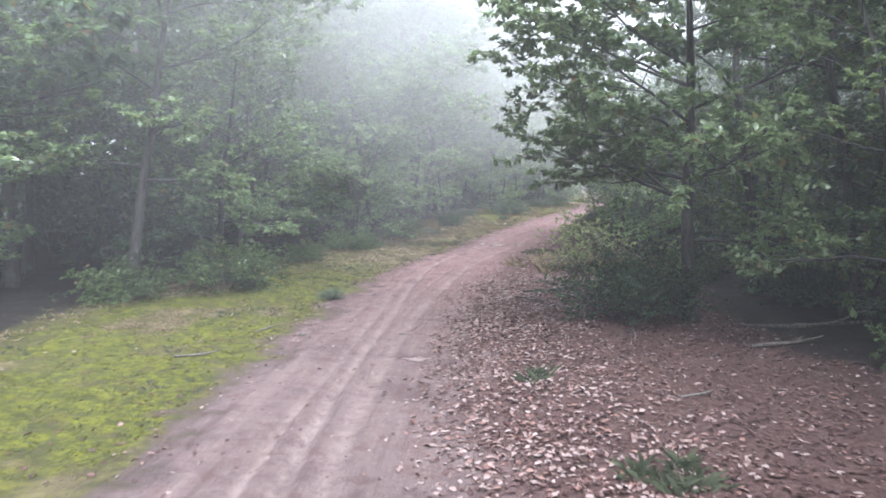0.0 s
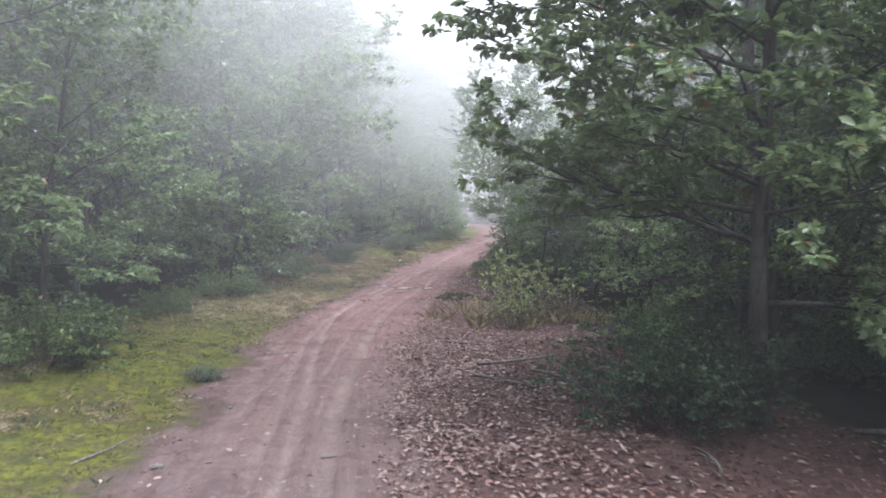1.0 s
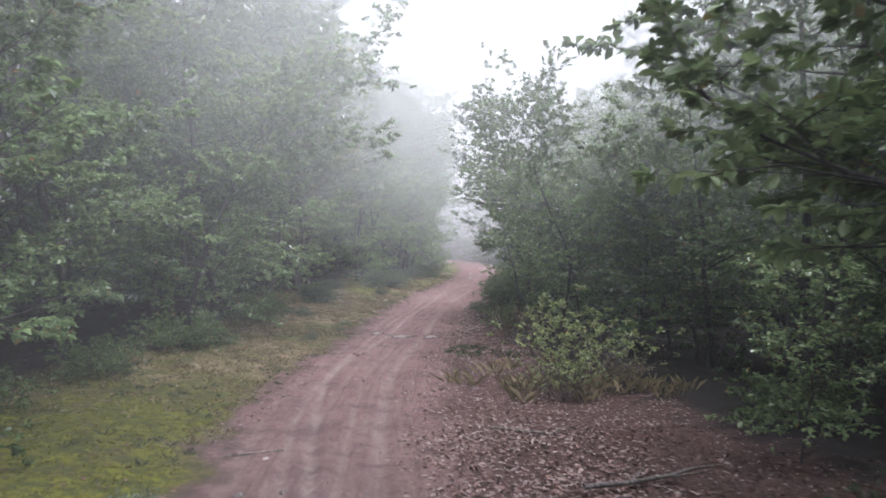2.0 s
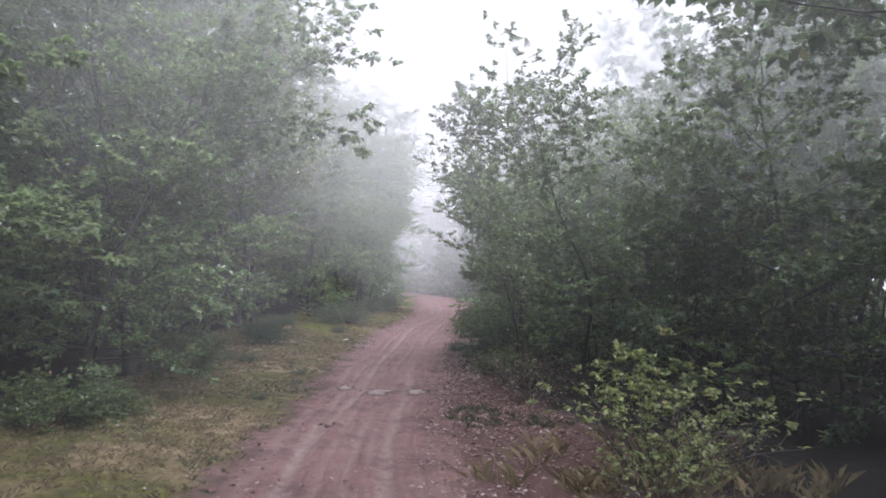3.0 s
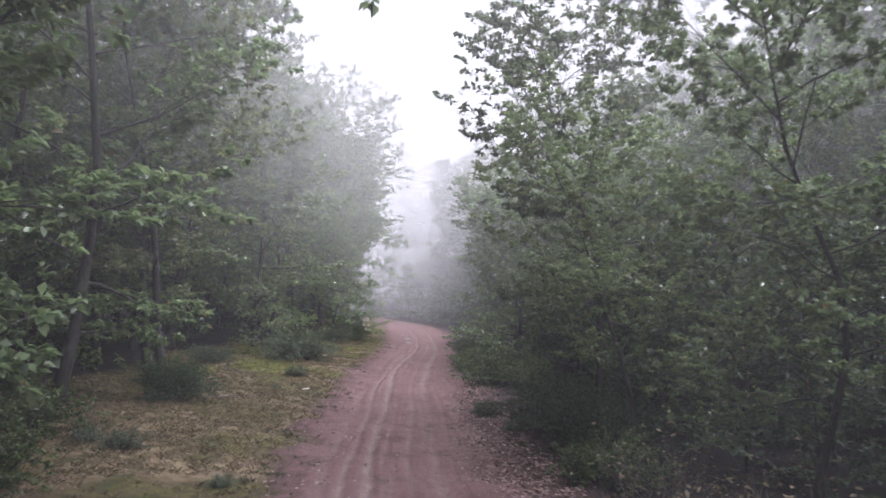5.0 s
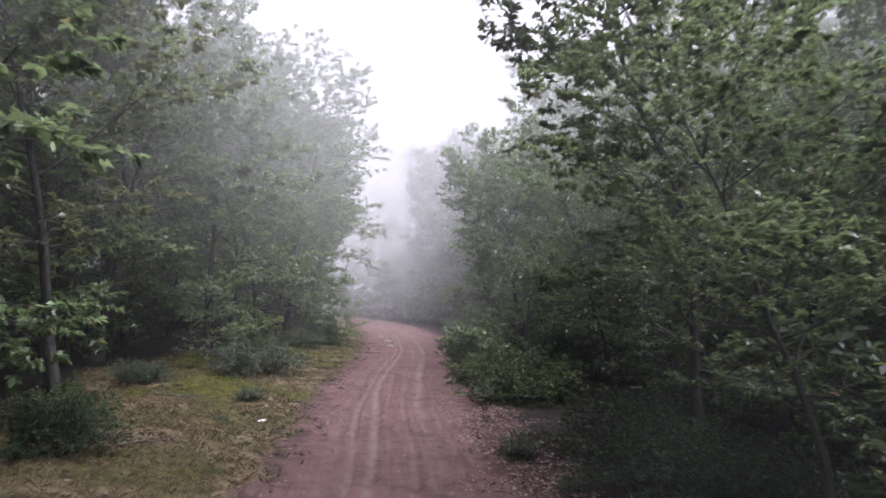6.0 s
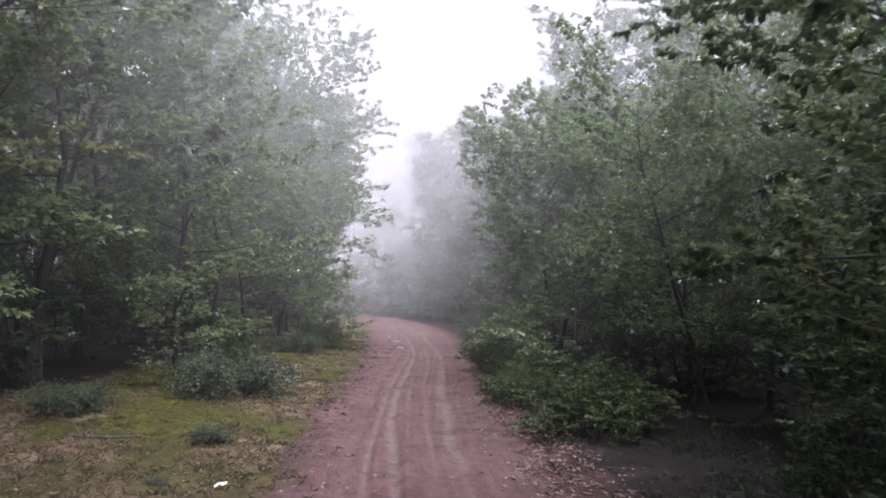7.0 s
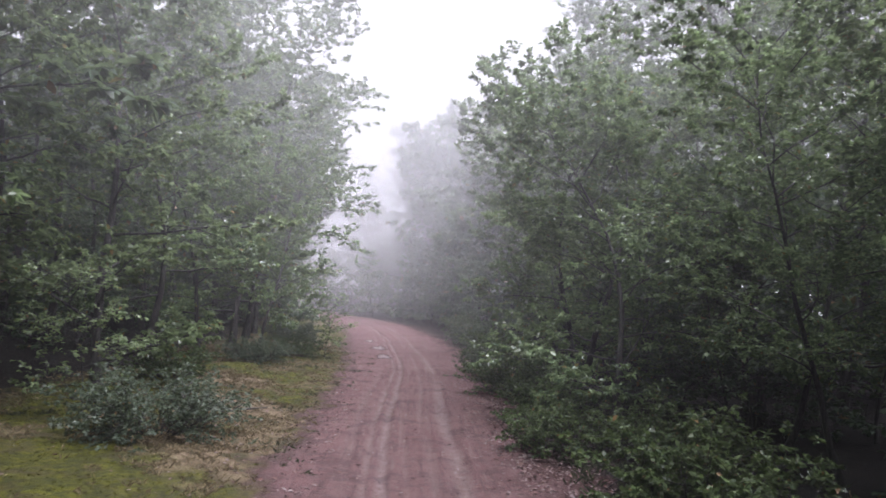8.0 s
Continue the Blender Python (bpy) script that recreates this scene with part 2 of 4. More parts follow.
def wet(nodes, links, add, mix, maths, spots, ramp):
    """Wet sand that ends in a ragged, soaked-in rim."""
    p = add("ShaderNodeBsdfPrincipled", Roughness=0.5)
    links.new(mix(ramp(spots(14.0), 0.35, 0.65), (0.1, 0.064, 0.06), (0.165, 0.12, 0.112)), p.inputs["Base Color"])
    bump = add("ShaderNodeBump", Strength=0.3, Distance=0.01)
    links.new(spots(30.0), bump.inputs["Height"])
    links.new(bump.outputs["Normal"], p.inputs["Normal"])
    rim = nodes.new("ShaderNodeAttribute")
    rim.attribute_name = "soaked"
    n = add("ShaderNodeMixShader")
    links.new(ramp(maths("ADD", rim.outputs["Fac"], maths("MULTIPLY", spots(9.0, 5.0, 0.7), 0.9)), 0.5, 1.15), n.inputs[0])
    links.new(add("ShaderNodeBsdfTransparent").outputs[0], n.inputs[1])
    links.new(p.outputs["BSDF"], n.inputs[2])
    return n.outputs["Shader"]


def misty(thick, gap, low):
    """A thin veil of droplets: most light goes straight through, the rest is scattered white. It thins out upwards and towards the track."""
    def build(nodes, links, add, mix, maths, spots, ramp):
        where = nodes.new("ShaderNodeNewGeometry").outputs["Position"]
        high = nodes.new("ShaderNodeSeparateXYZ")
        links.new(where, high.inputs[0])
        fade = ramp(high.outputs["Z"], 26.0, 14.0)
        fade = maths("MULTIPLY", fade, ramp(high.outputs["Z"], low[0], low[1]))
        if gap:
            aside = nodes.new("ShaderNodeAttribute")
            aside.attribute_name = "aside"
            fade = maths("MULTIPLY", fade, ramp(aside.outputs["Fac"], 0.1, 0.22))
        share = nodes.new("ShaderNodeAttribute")
        share.attribute_name = "share"
        fade = maths("MULTIPLY", fade, share.outputs["Fac"])
        drift = maths("ADD", maths("MULTIPLY", spots(0.13, 3.0, 0.5), 0.9), 0.55)
        amount = maths("MULTIPLY", maths("MULTIPLY", fade, drift), thick)
        d = add("ShaderNodeBsdfDiffuse", Color=(0.94, 0.945, 0.945, 1))
        t = add("ShaderNodeBsdfTranslucent", Color=(0.94, 0.945, 0.945, 1))
        both = add("ShaderNodeMixShader", Fac=0.5)
        links.new(d.outputs[0], both.inputs[1])
        links.new(t.outputs[0], both.inputs[2])
        n = add("ShaderNodeMixShader")
        links.new(amount, n.inputs[0])
        links.new(add("ShaderNodeBsdfTransparent").outputs[0], n.inputs[1])
        links.new(both.outputs[0], n.inputs[2])
        return n.outputs[0]
    return build


EARTH = material("earth", earth)
# dark ends of oak, back and deep leaves carry shade's bluish cast as colour
OAK_LEAF = material("oak_leaf", leafy((0.024, 0.052, 0.033), (0.3, 0.42, 0.2), (0.16, 0.185, 0.1), 0.5, 0.27, 0.8))
BACK_LEAF = material("back_leaf", leafy((0.028, 0.056, 0.036), (0.14, 0.205, 0.11), (0.068, 0.11, 0.07), 0.44, 0.4))
# oak leaf made darker: the undergrowth's shade is put into this colour
DEEP_SHADED_LEAF = material("deep_shaded_leaf", leafy((0.010, 0.023, 0.017), (0.07, 0.115, 0.06), (0.028, 0.05, 0.034), 0.3, 0.4, 0.35))
TURNING_LEAF = material("turning_leaf", leafy((0.045, 0.06, 0.032), (0.28, 0.29, 0.15), (0.22, 0.15, 0.095), 0.5, 0.28, 0.8))
# darker copy of the oak leaf, with the dense oak's shade in its colour
OAK_SHADED_LEAF = material("oak_shaded_leaf", leafy((0.012, 0.027, 0.018), (0.145, 0.21, 0.1), (0.05, 0.074, 0.042), 0.34, 0.27, 0.8))
YELLOW_LEAF = material("yellow_leaf", leafy((0.07, 0.1, 0.025), (0.28, 0.33, 0.12), (0.2, 0.21, 0.09)))
DARK_LEAF = material("dark_leaf", leafy((0.012, 0.03, 0.014), (0.052, 0.095, 0.042), (0.025, 0.05, 0.026), 0.2, 0.42, 0.35))
# bush leaves darkened: the shade they stand in is put into the colour
BUSH_SHADED_LEAF = material("bush_shaded_leaf", leafy((0.016, 0.032, 0.012), (0.115, 0.17, 0.052), (0.04, 0.064, 0.027), 0.25, 0.4, 0.35))
GREY_LEAF = material("grey_leaf", leafy((0.028, 0.045, 0.028), (0.1, 0.135, 0.085), (0.06, 0.08, 0.052), 0.25, 0.5))
BARK = material("bark", woody((0.018, 0.017, 0.016), (0.052, 0.049, 0.045), (0.08, 0.088, 0.075)))
DEAD_WOOD = material("dead_wood", woody((0.042, 0.036, 0.032), (0.13, 0.112, 0.1), (0.105, 0.105, 0.088)))
FALLEN_LEAF = material("fallen_leaf", fallen)
OLD_LEAF = material("old_leaf", blades((0.04, 0.018, 0.015), (0.1, 0.05, 0.041)))
MOSS_TUFT = material("moss_tuft", blades((0.036, 0.041, 0.006), (0.165, 0.168, 0.011)))
DRY_BLADE = material("dry_blade", blades((0.085, 0.068, 0.036), (0.32, 0.262, 0.15)))
GREEN_BLADE = material("green_blade", blades((0.038, 0.048, 0.027), (0.105, 0.122, 0.065)))
WET = material("wet_sand", wet)


# ---- mesh making ----
def mesh(name, verts, quads, mat, smooth=False):
    me = bpy.data.meshes.new(name)
    verts, quads = np.asarray(verts, np.float32), np.asarray(quads, np.int32)
    me.vertices.add(len(verts))
    me.vertices.foreach_set("co", verts.ravel())
    me.loops.add(quads.size)
    me.loops.foreach_set("vertex_index", quads.ravel())
    me.polygons.add(len(quads))
    me.polygons.foreach_set("loop_start", np.arange(0, quads.size, quads.shape[1], dtype=np.int32))
    if smooth:
        me.polygons.foreach_set("use_smooth", np.ones(len(quads), bool))
    me.update(calc_edges=True)
    me.materials.append(mat)
    return me


def part(name, me, parent, label=""):
    ob = new(name, me)
    ob.parent = parent
    return tagged(ob, label)


class Pile:
    """Gathers vertices and four-cornered faces of one mesh."""

    def __init__(self):
        self.v, self.f, self.n = [], [], 0

    def add(self, v, f):
        self.v.append(v)
        self.f.append(np.asarray(f) + self.n)
        self.n += len(v)

    def mesh(self, name, mat, smooth=False):
        return mesh(name, np.concatenate(self.v), np.concatenate(self.f), mat, smooth)


def unit(v):
    return v / np.maximum(np.linalg.norm(v, axis=-1, keepdims=True), 1e-9)


def tube(points, radii, sides):
    """A tapered, bent rod through the points."""
    points, radii = np.asarray(points, float), np.asarray(radii, float)
    along = unit(np.gradient(points, axis=0))
    ref = np.array([0.0, 0, 1]) if abs(along[0, 2]) < 0.8 else np.array([1.0, 0, 0])
    a = unit(np.cross(along, ref))
    b = np.cross(along, a)
    turn = np.arange(sides) * 2 * np.pi / sides
    ring = a[:, None] * np.cos(turn)[:, None] + b[:, None] * np.sin(turn)[:, None]
    v = (points[:, None] + ring * radii[:, None, None]).reshape(-1, 3)
    i, k = np.meshgrid(np.arange(len(points) - 1), np.arange(sides), indexing="ij")
    i, k, k2 = i.ravel() * sides, k.ravel(), (k.ravel() + 1) % sides
    return v, np.stack([i + k, i + k2, i + sides + k2, i + sides + k], 1)


LEAF_FULL = (np.array([[0, 0, 0], [0.36, -0.19, 0.07], [0.72, -0.24, 0.02], [1, 0, -0.16], [0.72, 0.24, 0.02], [0.36, 0.19, 0.07]]), np.array([[0, 1, 2, 3], [0, 3, 4, 5]]))
LEAF_FALLEN = (LEAF_FULL[0] * (1, 1.15, 1.3), LEAF_FULL[1])
LEAF_PLAIN = (np.array([[0, 0, 0], [0.58, -0.27, 0.08], [1, 0, -0.14], [0.58, 0.27, 0.08]]), np.array([[0, 1, 2, 3]]))


def leaves(rng, at, way, size, shape, upright=0.42):
    """Leaf blades at the given places, each pointing its way and facing more or less upwards."""
    n = len(at)
    way = unit(way + rng.normal(0, 0.4, (n, 3)) * (1, 1, 0.6) + (0, 0, -0.22))
    face = unit(np.array([0, 0, 1.0]) + rng.normal(0, upright, (n, 3)))
    side = unit(np.cross(face, way))
    face = np.cross(way, side)
    length = size * rng.uniform(0.65, 1.25, n)[:, None, None]
    form, quads = shape
    v = at[:, None] + length * (way[:, None] * form[None, :, :1] + side[:, None] * form[None, :, 1:2] + face[:, None] * form[None, :, 2:])
    f = quads[None] + (np.arange(n) * len(form))[:, None, None]
    return v.reshape(-1, 3), f.reshape(-1, 4)


def bent(rng, start, way, length, count, lift, wobble):
    """Points along a bough that starts its way and turns upwards (lift) or droops, with small kinks."""
    pts, p, d = [np.array(start, float)], np.array(start, float), unit(np.array(way, float))
    for _ in range(count):
        d = unit(d + np.array([0, 0, lift / count]) + rng.normal(0, wobble, 3))
        p = p + d * length / count
        pts.append(p)
    return np.array(pts)


def spray(rng, sub, wood, twigs, per_twig, twig_long, tips, ways):
    """Twigs along one branch, with the places of their leaves."""
    for s in np.linspace(0.15, 1.0, twigs):
        at = sub[0] + 0 * sub[0]
        k = s * (len(sub) - 1)
        i = min(int(k), len(sub) - 2)
        at = sub[i] + (sub[i + 1] - sub[i]) * (k - i)
        way = unit(unit(sub[i + 1] - sub[i]) + rng.normal(0, 0.8, 3) * (1, 1, 0.15))
        end = at + way * twig_long * rng.uniform(0.5, 1.2)
        if wood is not None:
            wood.add(*tube([at, end], [0.004, 0.002], 3))
        t = 1.06 - 0.55 * rng.uniform(0, 1, per_twig)[:, None] ** 2.2
        tips.append(at + (end - at) * t)
        ways.append(unit(np.repeat(way[None], per_twig, 0) * 0.6 + rng.normal(0, 0.75, (per_twig, 3)) * (1, 1, 0.3)))


def grow(rng, high, stout, bare, spread, limbs, subs, twigs, per_twig, leaf_size, shape, leaf_mat, top=0.62, twig_wood=True, lean=0.0, reach=1.0, joined=False, spare=False, boughs=(), low=0.58):
    """One tree: a root Empty with trunk, limbs and crown under it."""
    root = new("oak_tree")
    trunk = bent(rng, (0, 0, -0.12), (lean, 0, 1), high * 0.96, 9, 0.15, 0.105)
    r = stout * (0.08 + 0.92 * (1 - np.linspace(0, 1, len(trunk))) ** 1.35)
    r[0] *= 1.55
    pile = Pile()
    fine = np.interp(np.linspace(0, 9, 19), np.arange(10), np.arange(10))
    curve = np.stack([np.interp(fine, np.arange(10), trunk[:, k]) for k in range(3)], 1)
    rad = np.interp(fine, np.arange(10), r)
    rad[1] = 0.5 * (rad[1] + rad[2]) * 1.02
    v, f = tube(curve, rad, 9)
    v = v + rng.normal(0, stout * 0.045, v.shape) * (1, 1, 0)
    pile.add(v, f)
    tips, ways = [], []
    for n in range(limbs + len(boughs)):
        t = bare + (0.985 - bare) * ((n + rng.uniform(0, 0.8)) / limbs) ** 0.9
        k = t * 9
        i = min(int(k), 8)
        at = trunk[i] + (trunk[i + 1] - trunk[i]) * (k - i)
        turn = n * 2.4 + rng.uniform(-0.5, 0.5)
        inside = (t - bare) / (1 - bare)
        long = spread * (1 - (1 - top) * inside ** 1.8) * (low + (1 - low) * np.sin(np.pi * min(0.5, 0.06 + 0.9 * inside))) * rng.uniform(0.75, 1.15) * reach
        rise = 0.12 + 0.9 * inside + rng.uniform(-0.15, 0.2)
        if n >= limbs:
            turn, t, long, rise = boughs[n - limbs]
            turn, k = radians(turn), t * 9
            at = trunk[int(k)] + (trunk[int(k) + 1] - trunk[int(k)]) * (k - int(k))
        limb = bent(rng, at, (np.cos(turn), np.sin(turn), rise), long, 6, 0.25 - 0.5 * (1 - inside), 0.13)
        wood = Pile()
        lr = max(0.012, np.interp(k, np.arange(10), r) * 0.42)
        wood.add(*tube(limb, lr * np.linspace(1, 0.22, 7), 4 if joined else 5))
        for m in range(subs):
            s = 0.2 + 0.8 * (m + rng.uniform(0, 0.9)) / subs
            k2 = min(s, 0.999) * 6
            j = min(int(k2), 5)
            p = limb[j] + (limb[j + 1] - limb[j]) * (k2 - j)
            ahead = unit(limb[j + 1] - limb[j])
            across = unit(np.cross(ahead, (0, 0, 1))) * (1 if m % 2 else -1)
            sub = bent(rng, p, ahead * 0.8 + across * rng.uniform(0.4, 1.1) + (0, 0, rng.uniform(-0.2, 0.3)), (0.3 + 0.36 * long * (1.12 - s)) * rng.uniform(0.7, 1.25), 2 if joined else 3, 0.1, 0.15)
            if not spare:
                wood.add(*tube(sub, lr * 0.36 * np.linspace(1, 0.3, len(sub)), 3 if joined else 4))
            spray(rng, sub, wood if twig_wood else None, twigs, per_twig, 0.36, tips, ways)
        if joined:
            pile.add(np.concatenate(wood.v), np.concatenate(wood.f))
        else:
            part("limb", wood.mesh("limb", BARK), root)
    part("trunk", pile.mesh("trunk", BARK, True), root)
    v, f = leaves(rng, np.concatenate(tips), np.concatenate(ways), leaf_size, shape, 1.6 if leaf_size > 0.2 else 0.42)
    part("crown", mesh("crown", v, f, leaf_mat), root)
    return root


def shrub(rng, name, wide, high, stems, subs, twigs, per_twig, leaf_size, mat, wood_mat, shape=LEAF_FULL, flat=0.3, bare=0.0):
    """A bush: stems that spread from one foot, with leafy sprays."""
    root = new(name)
    tips, ways = [], []
    for n in range(stems):
        wood = Pile()
        turn = n * 2.4 + rng.uniform(-0.4, 0.4)
        outward = np.sqrt((n + 0.5) / stems)
        way = np.array([np.cos(turn) * outward * wide, np.sin(turn) * outward * wide, high * (1.05 - flat * outward)])
        stem = bent(rng, (0.12 * wide * np.cos(turn), 0.12 * wide * np.sin(turn), -0.04), way, np.linalg.norm(way) * rng.uniform(0.75, 1.0), 4, -0.25 * outward, 0.14)
        wood.add(*tube(stem, 0.011 * np.linspace(1, 0.3, 5) * (0.6 + high * 0.4), 4))
        for m in range(subs):
            k = (0.3 + 0.7 * (m + rng.uniform(0, 0.9)) / subs) * 3.99
            i = min(int(k), 3)
            p = stem[i] + (stem[i + 1] - stem[i]) * (k - i)
            way2 = unit(stem[i + 1] - stem[i]) + rng.normal(0, 0.7, 3)
            sub = bent(rng, p, way2, 0.24 * (wide + high) * rng.uniform(0.4, 0.9), 3, 0.1, 0.15)
            wood.add(*tube(sub, [0.005, 0.004, 0.003, 0.002], 3))
            spray(rng, sub, None, twigs, per_twig, 0.12 * (wide + high) ** 0.5, tips, ways)
        part("stem", wood.mesh("stem", wood_mat), root)
    at, ways = np.concatenate(tips), np.concatenate(ways)
    keep = at[:, 2] > bare * high * rng.uniform(0.5, 1.5, len(at))
    at, ways = at[keep], ways[keep]
    at[:, 2] = np.maximum(at[:, 2], 0.03)
    v, f = leaves(rng, at, ways, leaf_size, shape, 0.7)
    part("foliage", mesh("foliage", v, f, mat), root)
    return root


def stand(x, y, turn=0.0, size=1.0, sink=0.03):
    return pose(x, y, float(lie(x, y)) - sink, 0, 0, turn) @ Matrix.Scale(size, 4)


# ---- ground and track ----
def grid_mesh(name, xs, ys, height, along_track=False):
    gx, gy = np.meshgrid(xs, ys, indexing="ij")
    if along_track:
        gx = gx + middle(gy)
    z = height(gx, gy)
    v = np.stack([gx, gy, z], -1).reshape(-1, 3)
    i, j = np.meshgrid(np.arange(len(xs) - 1), np.arange(len(ys) - 1), indexing="ij")
    i, j = i.ravel(), j.ravel()
    n = len(ys)
    me = mesh(name, v, np.stack([i * n + j, (i + 1) * n + j, (i + 1) * n + j + 1, i * n + j + 1], 1), EARTH, True)
    fields = dict(zip(("sand", "moss", "litter", "dry"), masks(gx, gy)))
    fields["across"] = gx - middle(gy)
    deep = ruts(gx, gy)
    fields["pressed"] = np.clip(deep / 0.03, 0, 1) * (0.2 + 0.5 * rough(gx, gy, 1.3, 12) + 0.5 * rough(gx * 2, gy, 0.22, 13)) * (1 if along_track else 0)
    for key, value in fields.items():
        me.attributes.new(key, "FLOAT", "POINT").data.foreach_set("value", value.ravel().astype(np.float32))
    return me


def spaced(far, near, fine_a, fine_b, gap):
    fine = np.arange(fine_a, fine_b + gap / 2, gap)
    out = np.geomspace(1, 1 + far, near) - 1
    return np.concatenate([fine_a - out[:0:-1], fine, fine_b + out[1:]])


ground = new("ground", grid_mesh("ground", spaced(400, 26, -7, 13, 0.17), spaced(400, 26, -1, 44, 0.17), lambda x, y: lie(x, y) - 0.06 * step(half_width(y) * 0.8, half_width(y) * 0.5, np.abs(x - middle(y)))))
tagged(ground, "forest ground with moss, leaf litter and dry grass", "ground", kind="structure")
road = new("road", grid_mesh("road", np.arange(-1.89, 1.9, 0.035), np.concatenate([np.arange(-4, 42, 0.12), np.arange(42, 130, 0.5)]), lambda x, y: lie(x, y, False) - ruts(x, y) + (rough(x, y, 0.12, 8) - 0.5) * 0.012 + 0.012 - 0.12 * step(reach_of(x - middle(y), y) + 0.12, reach_of(x - middle(y), y) + 0.3, np.abs(x - middle(y))), True))
tagged(road, "reddish sandy track with pale wheel ruts", "track", kind="structure")

# ---- trees ----
TREES = {}
# the near oak's low boughs that reach over the track: turn, height on the trunk, length, rise
BOUGHS = ((150, 0.33, 2.5, 0.4), (158, 0.27, 2.2, 0.3), (140, 0.42, 2.5, 0.35), (172, 0.45, 2.4, 0.5), (185, 0.3, 1.5, 0.3), (125, 0.24, 1.8, 0.1))
# long boughs that arch over the track from the moss side
ARCH = ((-10, 0.46, 4.7, 0.3), (0, 0.52, 4.4, 0.25), (-28, 0.48, 4.2, 0.25), (-5, 0.36, 3.0, 0.2), (-18, 0.55, 4.4, 0.1))
for kind, seed, values in (
    ("near", 10, (6.8, 0.085, 0.16, 2.5, 22, 10, 5, 22, 0.092, LEAF_FULL, OAK_LEAF)),
    ("edge", 11, (6.8, 0.075, 0.1, 2.6, 22, 6, 6, 22, 0.1, LEAF_PLAIN, OAK_LEAF)),
    ("edge_b", 12, (6.6, 0.07, 0.08, 2.5, 22, 6, 6, 22, 0.1, LEAF_PLAIN, OAK_LEAF)),
    ("bushy", 13, (6.4, 0.055, 0.25, 1.95, 24, 6, 7, 26, 0.076, LEAF_PLAIN, OAK_LEAF)),
    ("bushy_b", 14, (6.2, 0.055, 0.21, 1.85, 24, 6, 7, 26, 0.076, LEAF_PLAIN, OAK_LEAF)),
    ("skirt", 27, (5.9, 0.06, 0.03, 1.95, 26, 6, 6, 22, 0.094, LEAF_PLAIN, OAK_LEAF)),
    ("dense", 29, (6.4, 0.075, 0.19, 2.15, 28, 7, 6, 24, 0.084, LEAF_PLAIN, OAK_SHADED_LEAF)),
    ("tall", 15, (10.2, 0.09, 0.08, 3.1, 26, 7, 6, 20, 0.112, LEAF_PLAIN, OAK_LEAF)),
    ("tall_b", 16, (9.2, 0.085, 0.06, 2.8, 25, 7, 6, 20, 0.112, LEAF_PLAIN, OAK_LEAF)),
    ("arch", 28, (8.0, 0.085, 0.12, 2.5, 18, 8, 6, 20, 0.1, LEAF_PLAIN, OAK_LEAF)),
    ("turning", 30, (7.6, 0.08, 0.24, 2.8, 22, 6, 6, 20, 0.096, LEAF_PLAIN, TURNING_LEAF)),
    ("open", 24, (8.2, 0.09, 0.2, 2.9, 22, 6, 6, 20, 0.106, LEAF_PLAIN, OAK_LEAF)),
    ("open_b", 25, (7.4, 0.075, 0.2, 2.8, 22, 6, 6, 20, 0.106, LEAF_PLAIN, OAK_LEAF)),
    ("sapling", 17, (3.2, 0.024, 0.15, 1.0, 13, 6, 4, 9, 0.095, LEAF_PLAIN, OAK_LEAF)),
    ("inner", 18, (9.8, 0.075, 0.26, 3.1, 15, 6, 4, 15, 0.17, LEAF_PLAIN, BACK_LEAF)),
    ("inner_b", 19, (10.4, 0.085, 0.2, 3.2, 15, 6, 4, 15, 0.17, LEAF_PLAIN, BACK_LEAF)),
    ("inner_c", 20, (8.4, 0.06, 0.12, 3.0, 15, 6, 4, 15, 0.165, LEAF_PLAIN, BACK_LEAF)),
    ("far", 21, (10.0, 0.08, 0.05, 3.2, 12, 4, 3, 8, 0.46, LEAF_PLAIN, BACK_LEAF)),
    ("mass", 26, (9.0, 0.09, 0.02, 3.3, 24, 7, 4, 13, 0.3, LEAF_PLAIN, BACK_LEAF)),
    ("under", 22, (3.8, 0.035, 0.03, 1.6, 13, 5, 4, 12, 0.12, LEAF_PLAIN, DEEP_SHADED_LEAF)),
    ("under_b", 23, (3.0, 0.03, 0.02, 1.5, 13, 5, 4, 12, 0.12, LEAF_PLAIN, DEEP_SHADED_LEAF)),
):
    back_row = kind.split("_")[0] in ("inner", "far", "under", "mass")
    TREES[kind] = grow(np.random.default_rng(seed), *values, twig_wood=kind in ("near", "sapling"), joined=back_row, spare=kind in ("far", "mass"), boughs=dict(near=BOUGHS, arch=ARCH).get(kind, ()), **(dict(low=0.4, top=0.85) if kind.split("_")[0] in ("edge", "bushy", "tall", "open", "arch", "dense", "turning") else {}))
LABELS = {
    "near": "oak with a rough dark trunk and lobed leaves above leaf litter",
    "edge": "oak with spreading low branches at the track's edge",
    "bushy": "bushy young oak leafed down to the ground",
    "turning": "oak with browning leaves on boughs over the verge",
    "dense": "dense oak with shade-darkened leaves and boughs close to the ground",
    "skirt": "dense young oak with boughs down to the moss",
    "tall": "tall oak with green foliage over the track",
    "arch": "oak with long boughs arching over the track",
    "open": "oak with a clear dark trunk and a full crown",
    "sapling": "slender oak sapling under the taller trees",
    "inner": "tall thin oak with a bare dark trunk in the misty forest",
    "mass": "dense rounded oak leafed down to the ground in mist",
    "far": "distant oak with a dense crown in mist",
    "under": "small shaded oak in the undergrowth",
}
used = set()


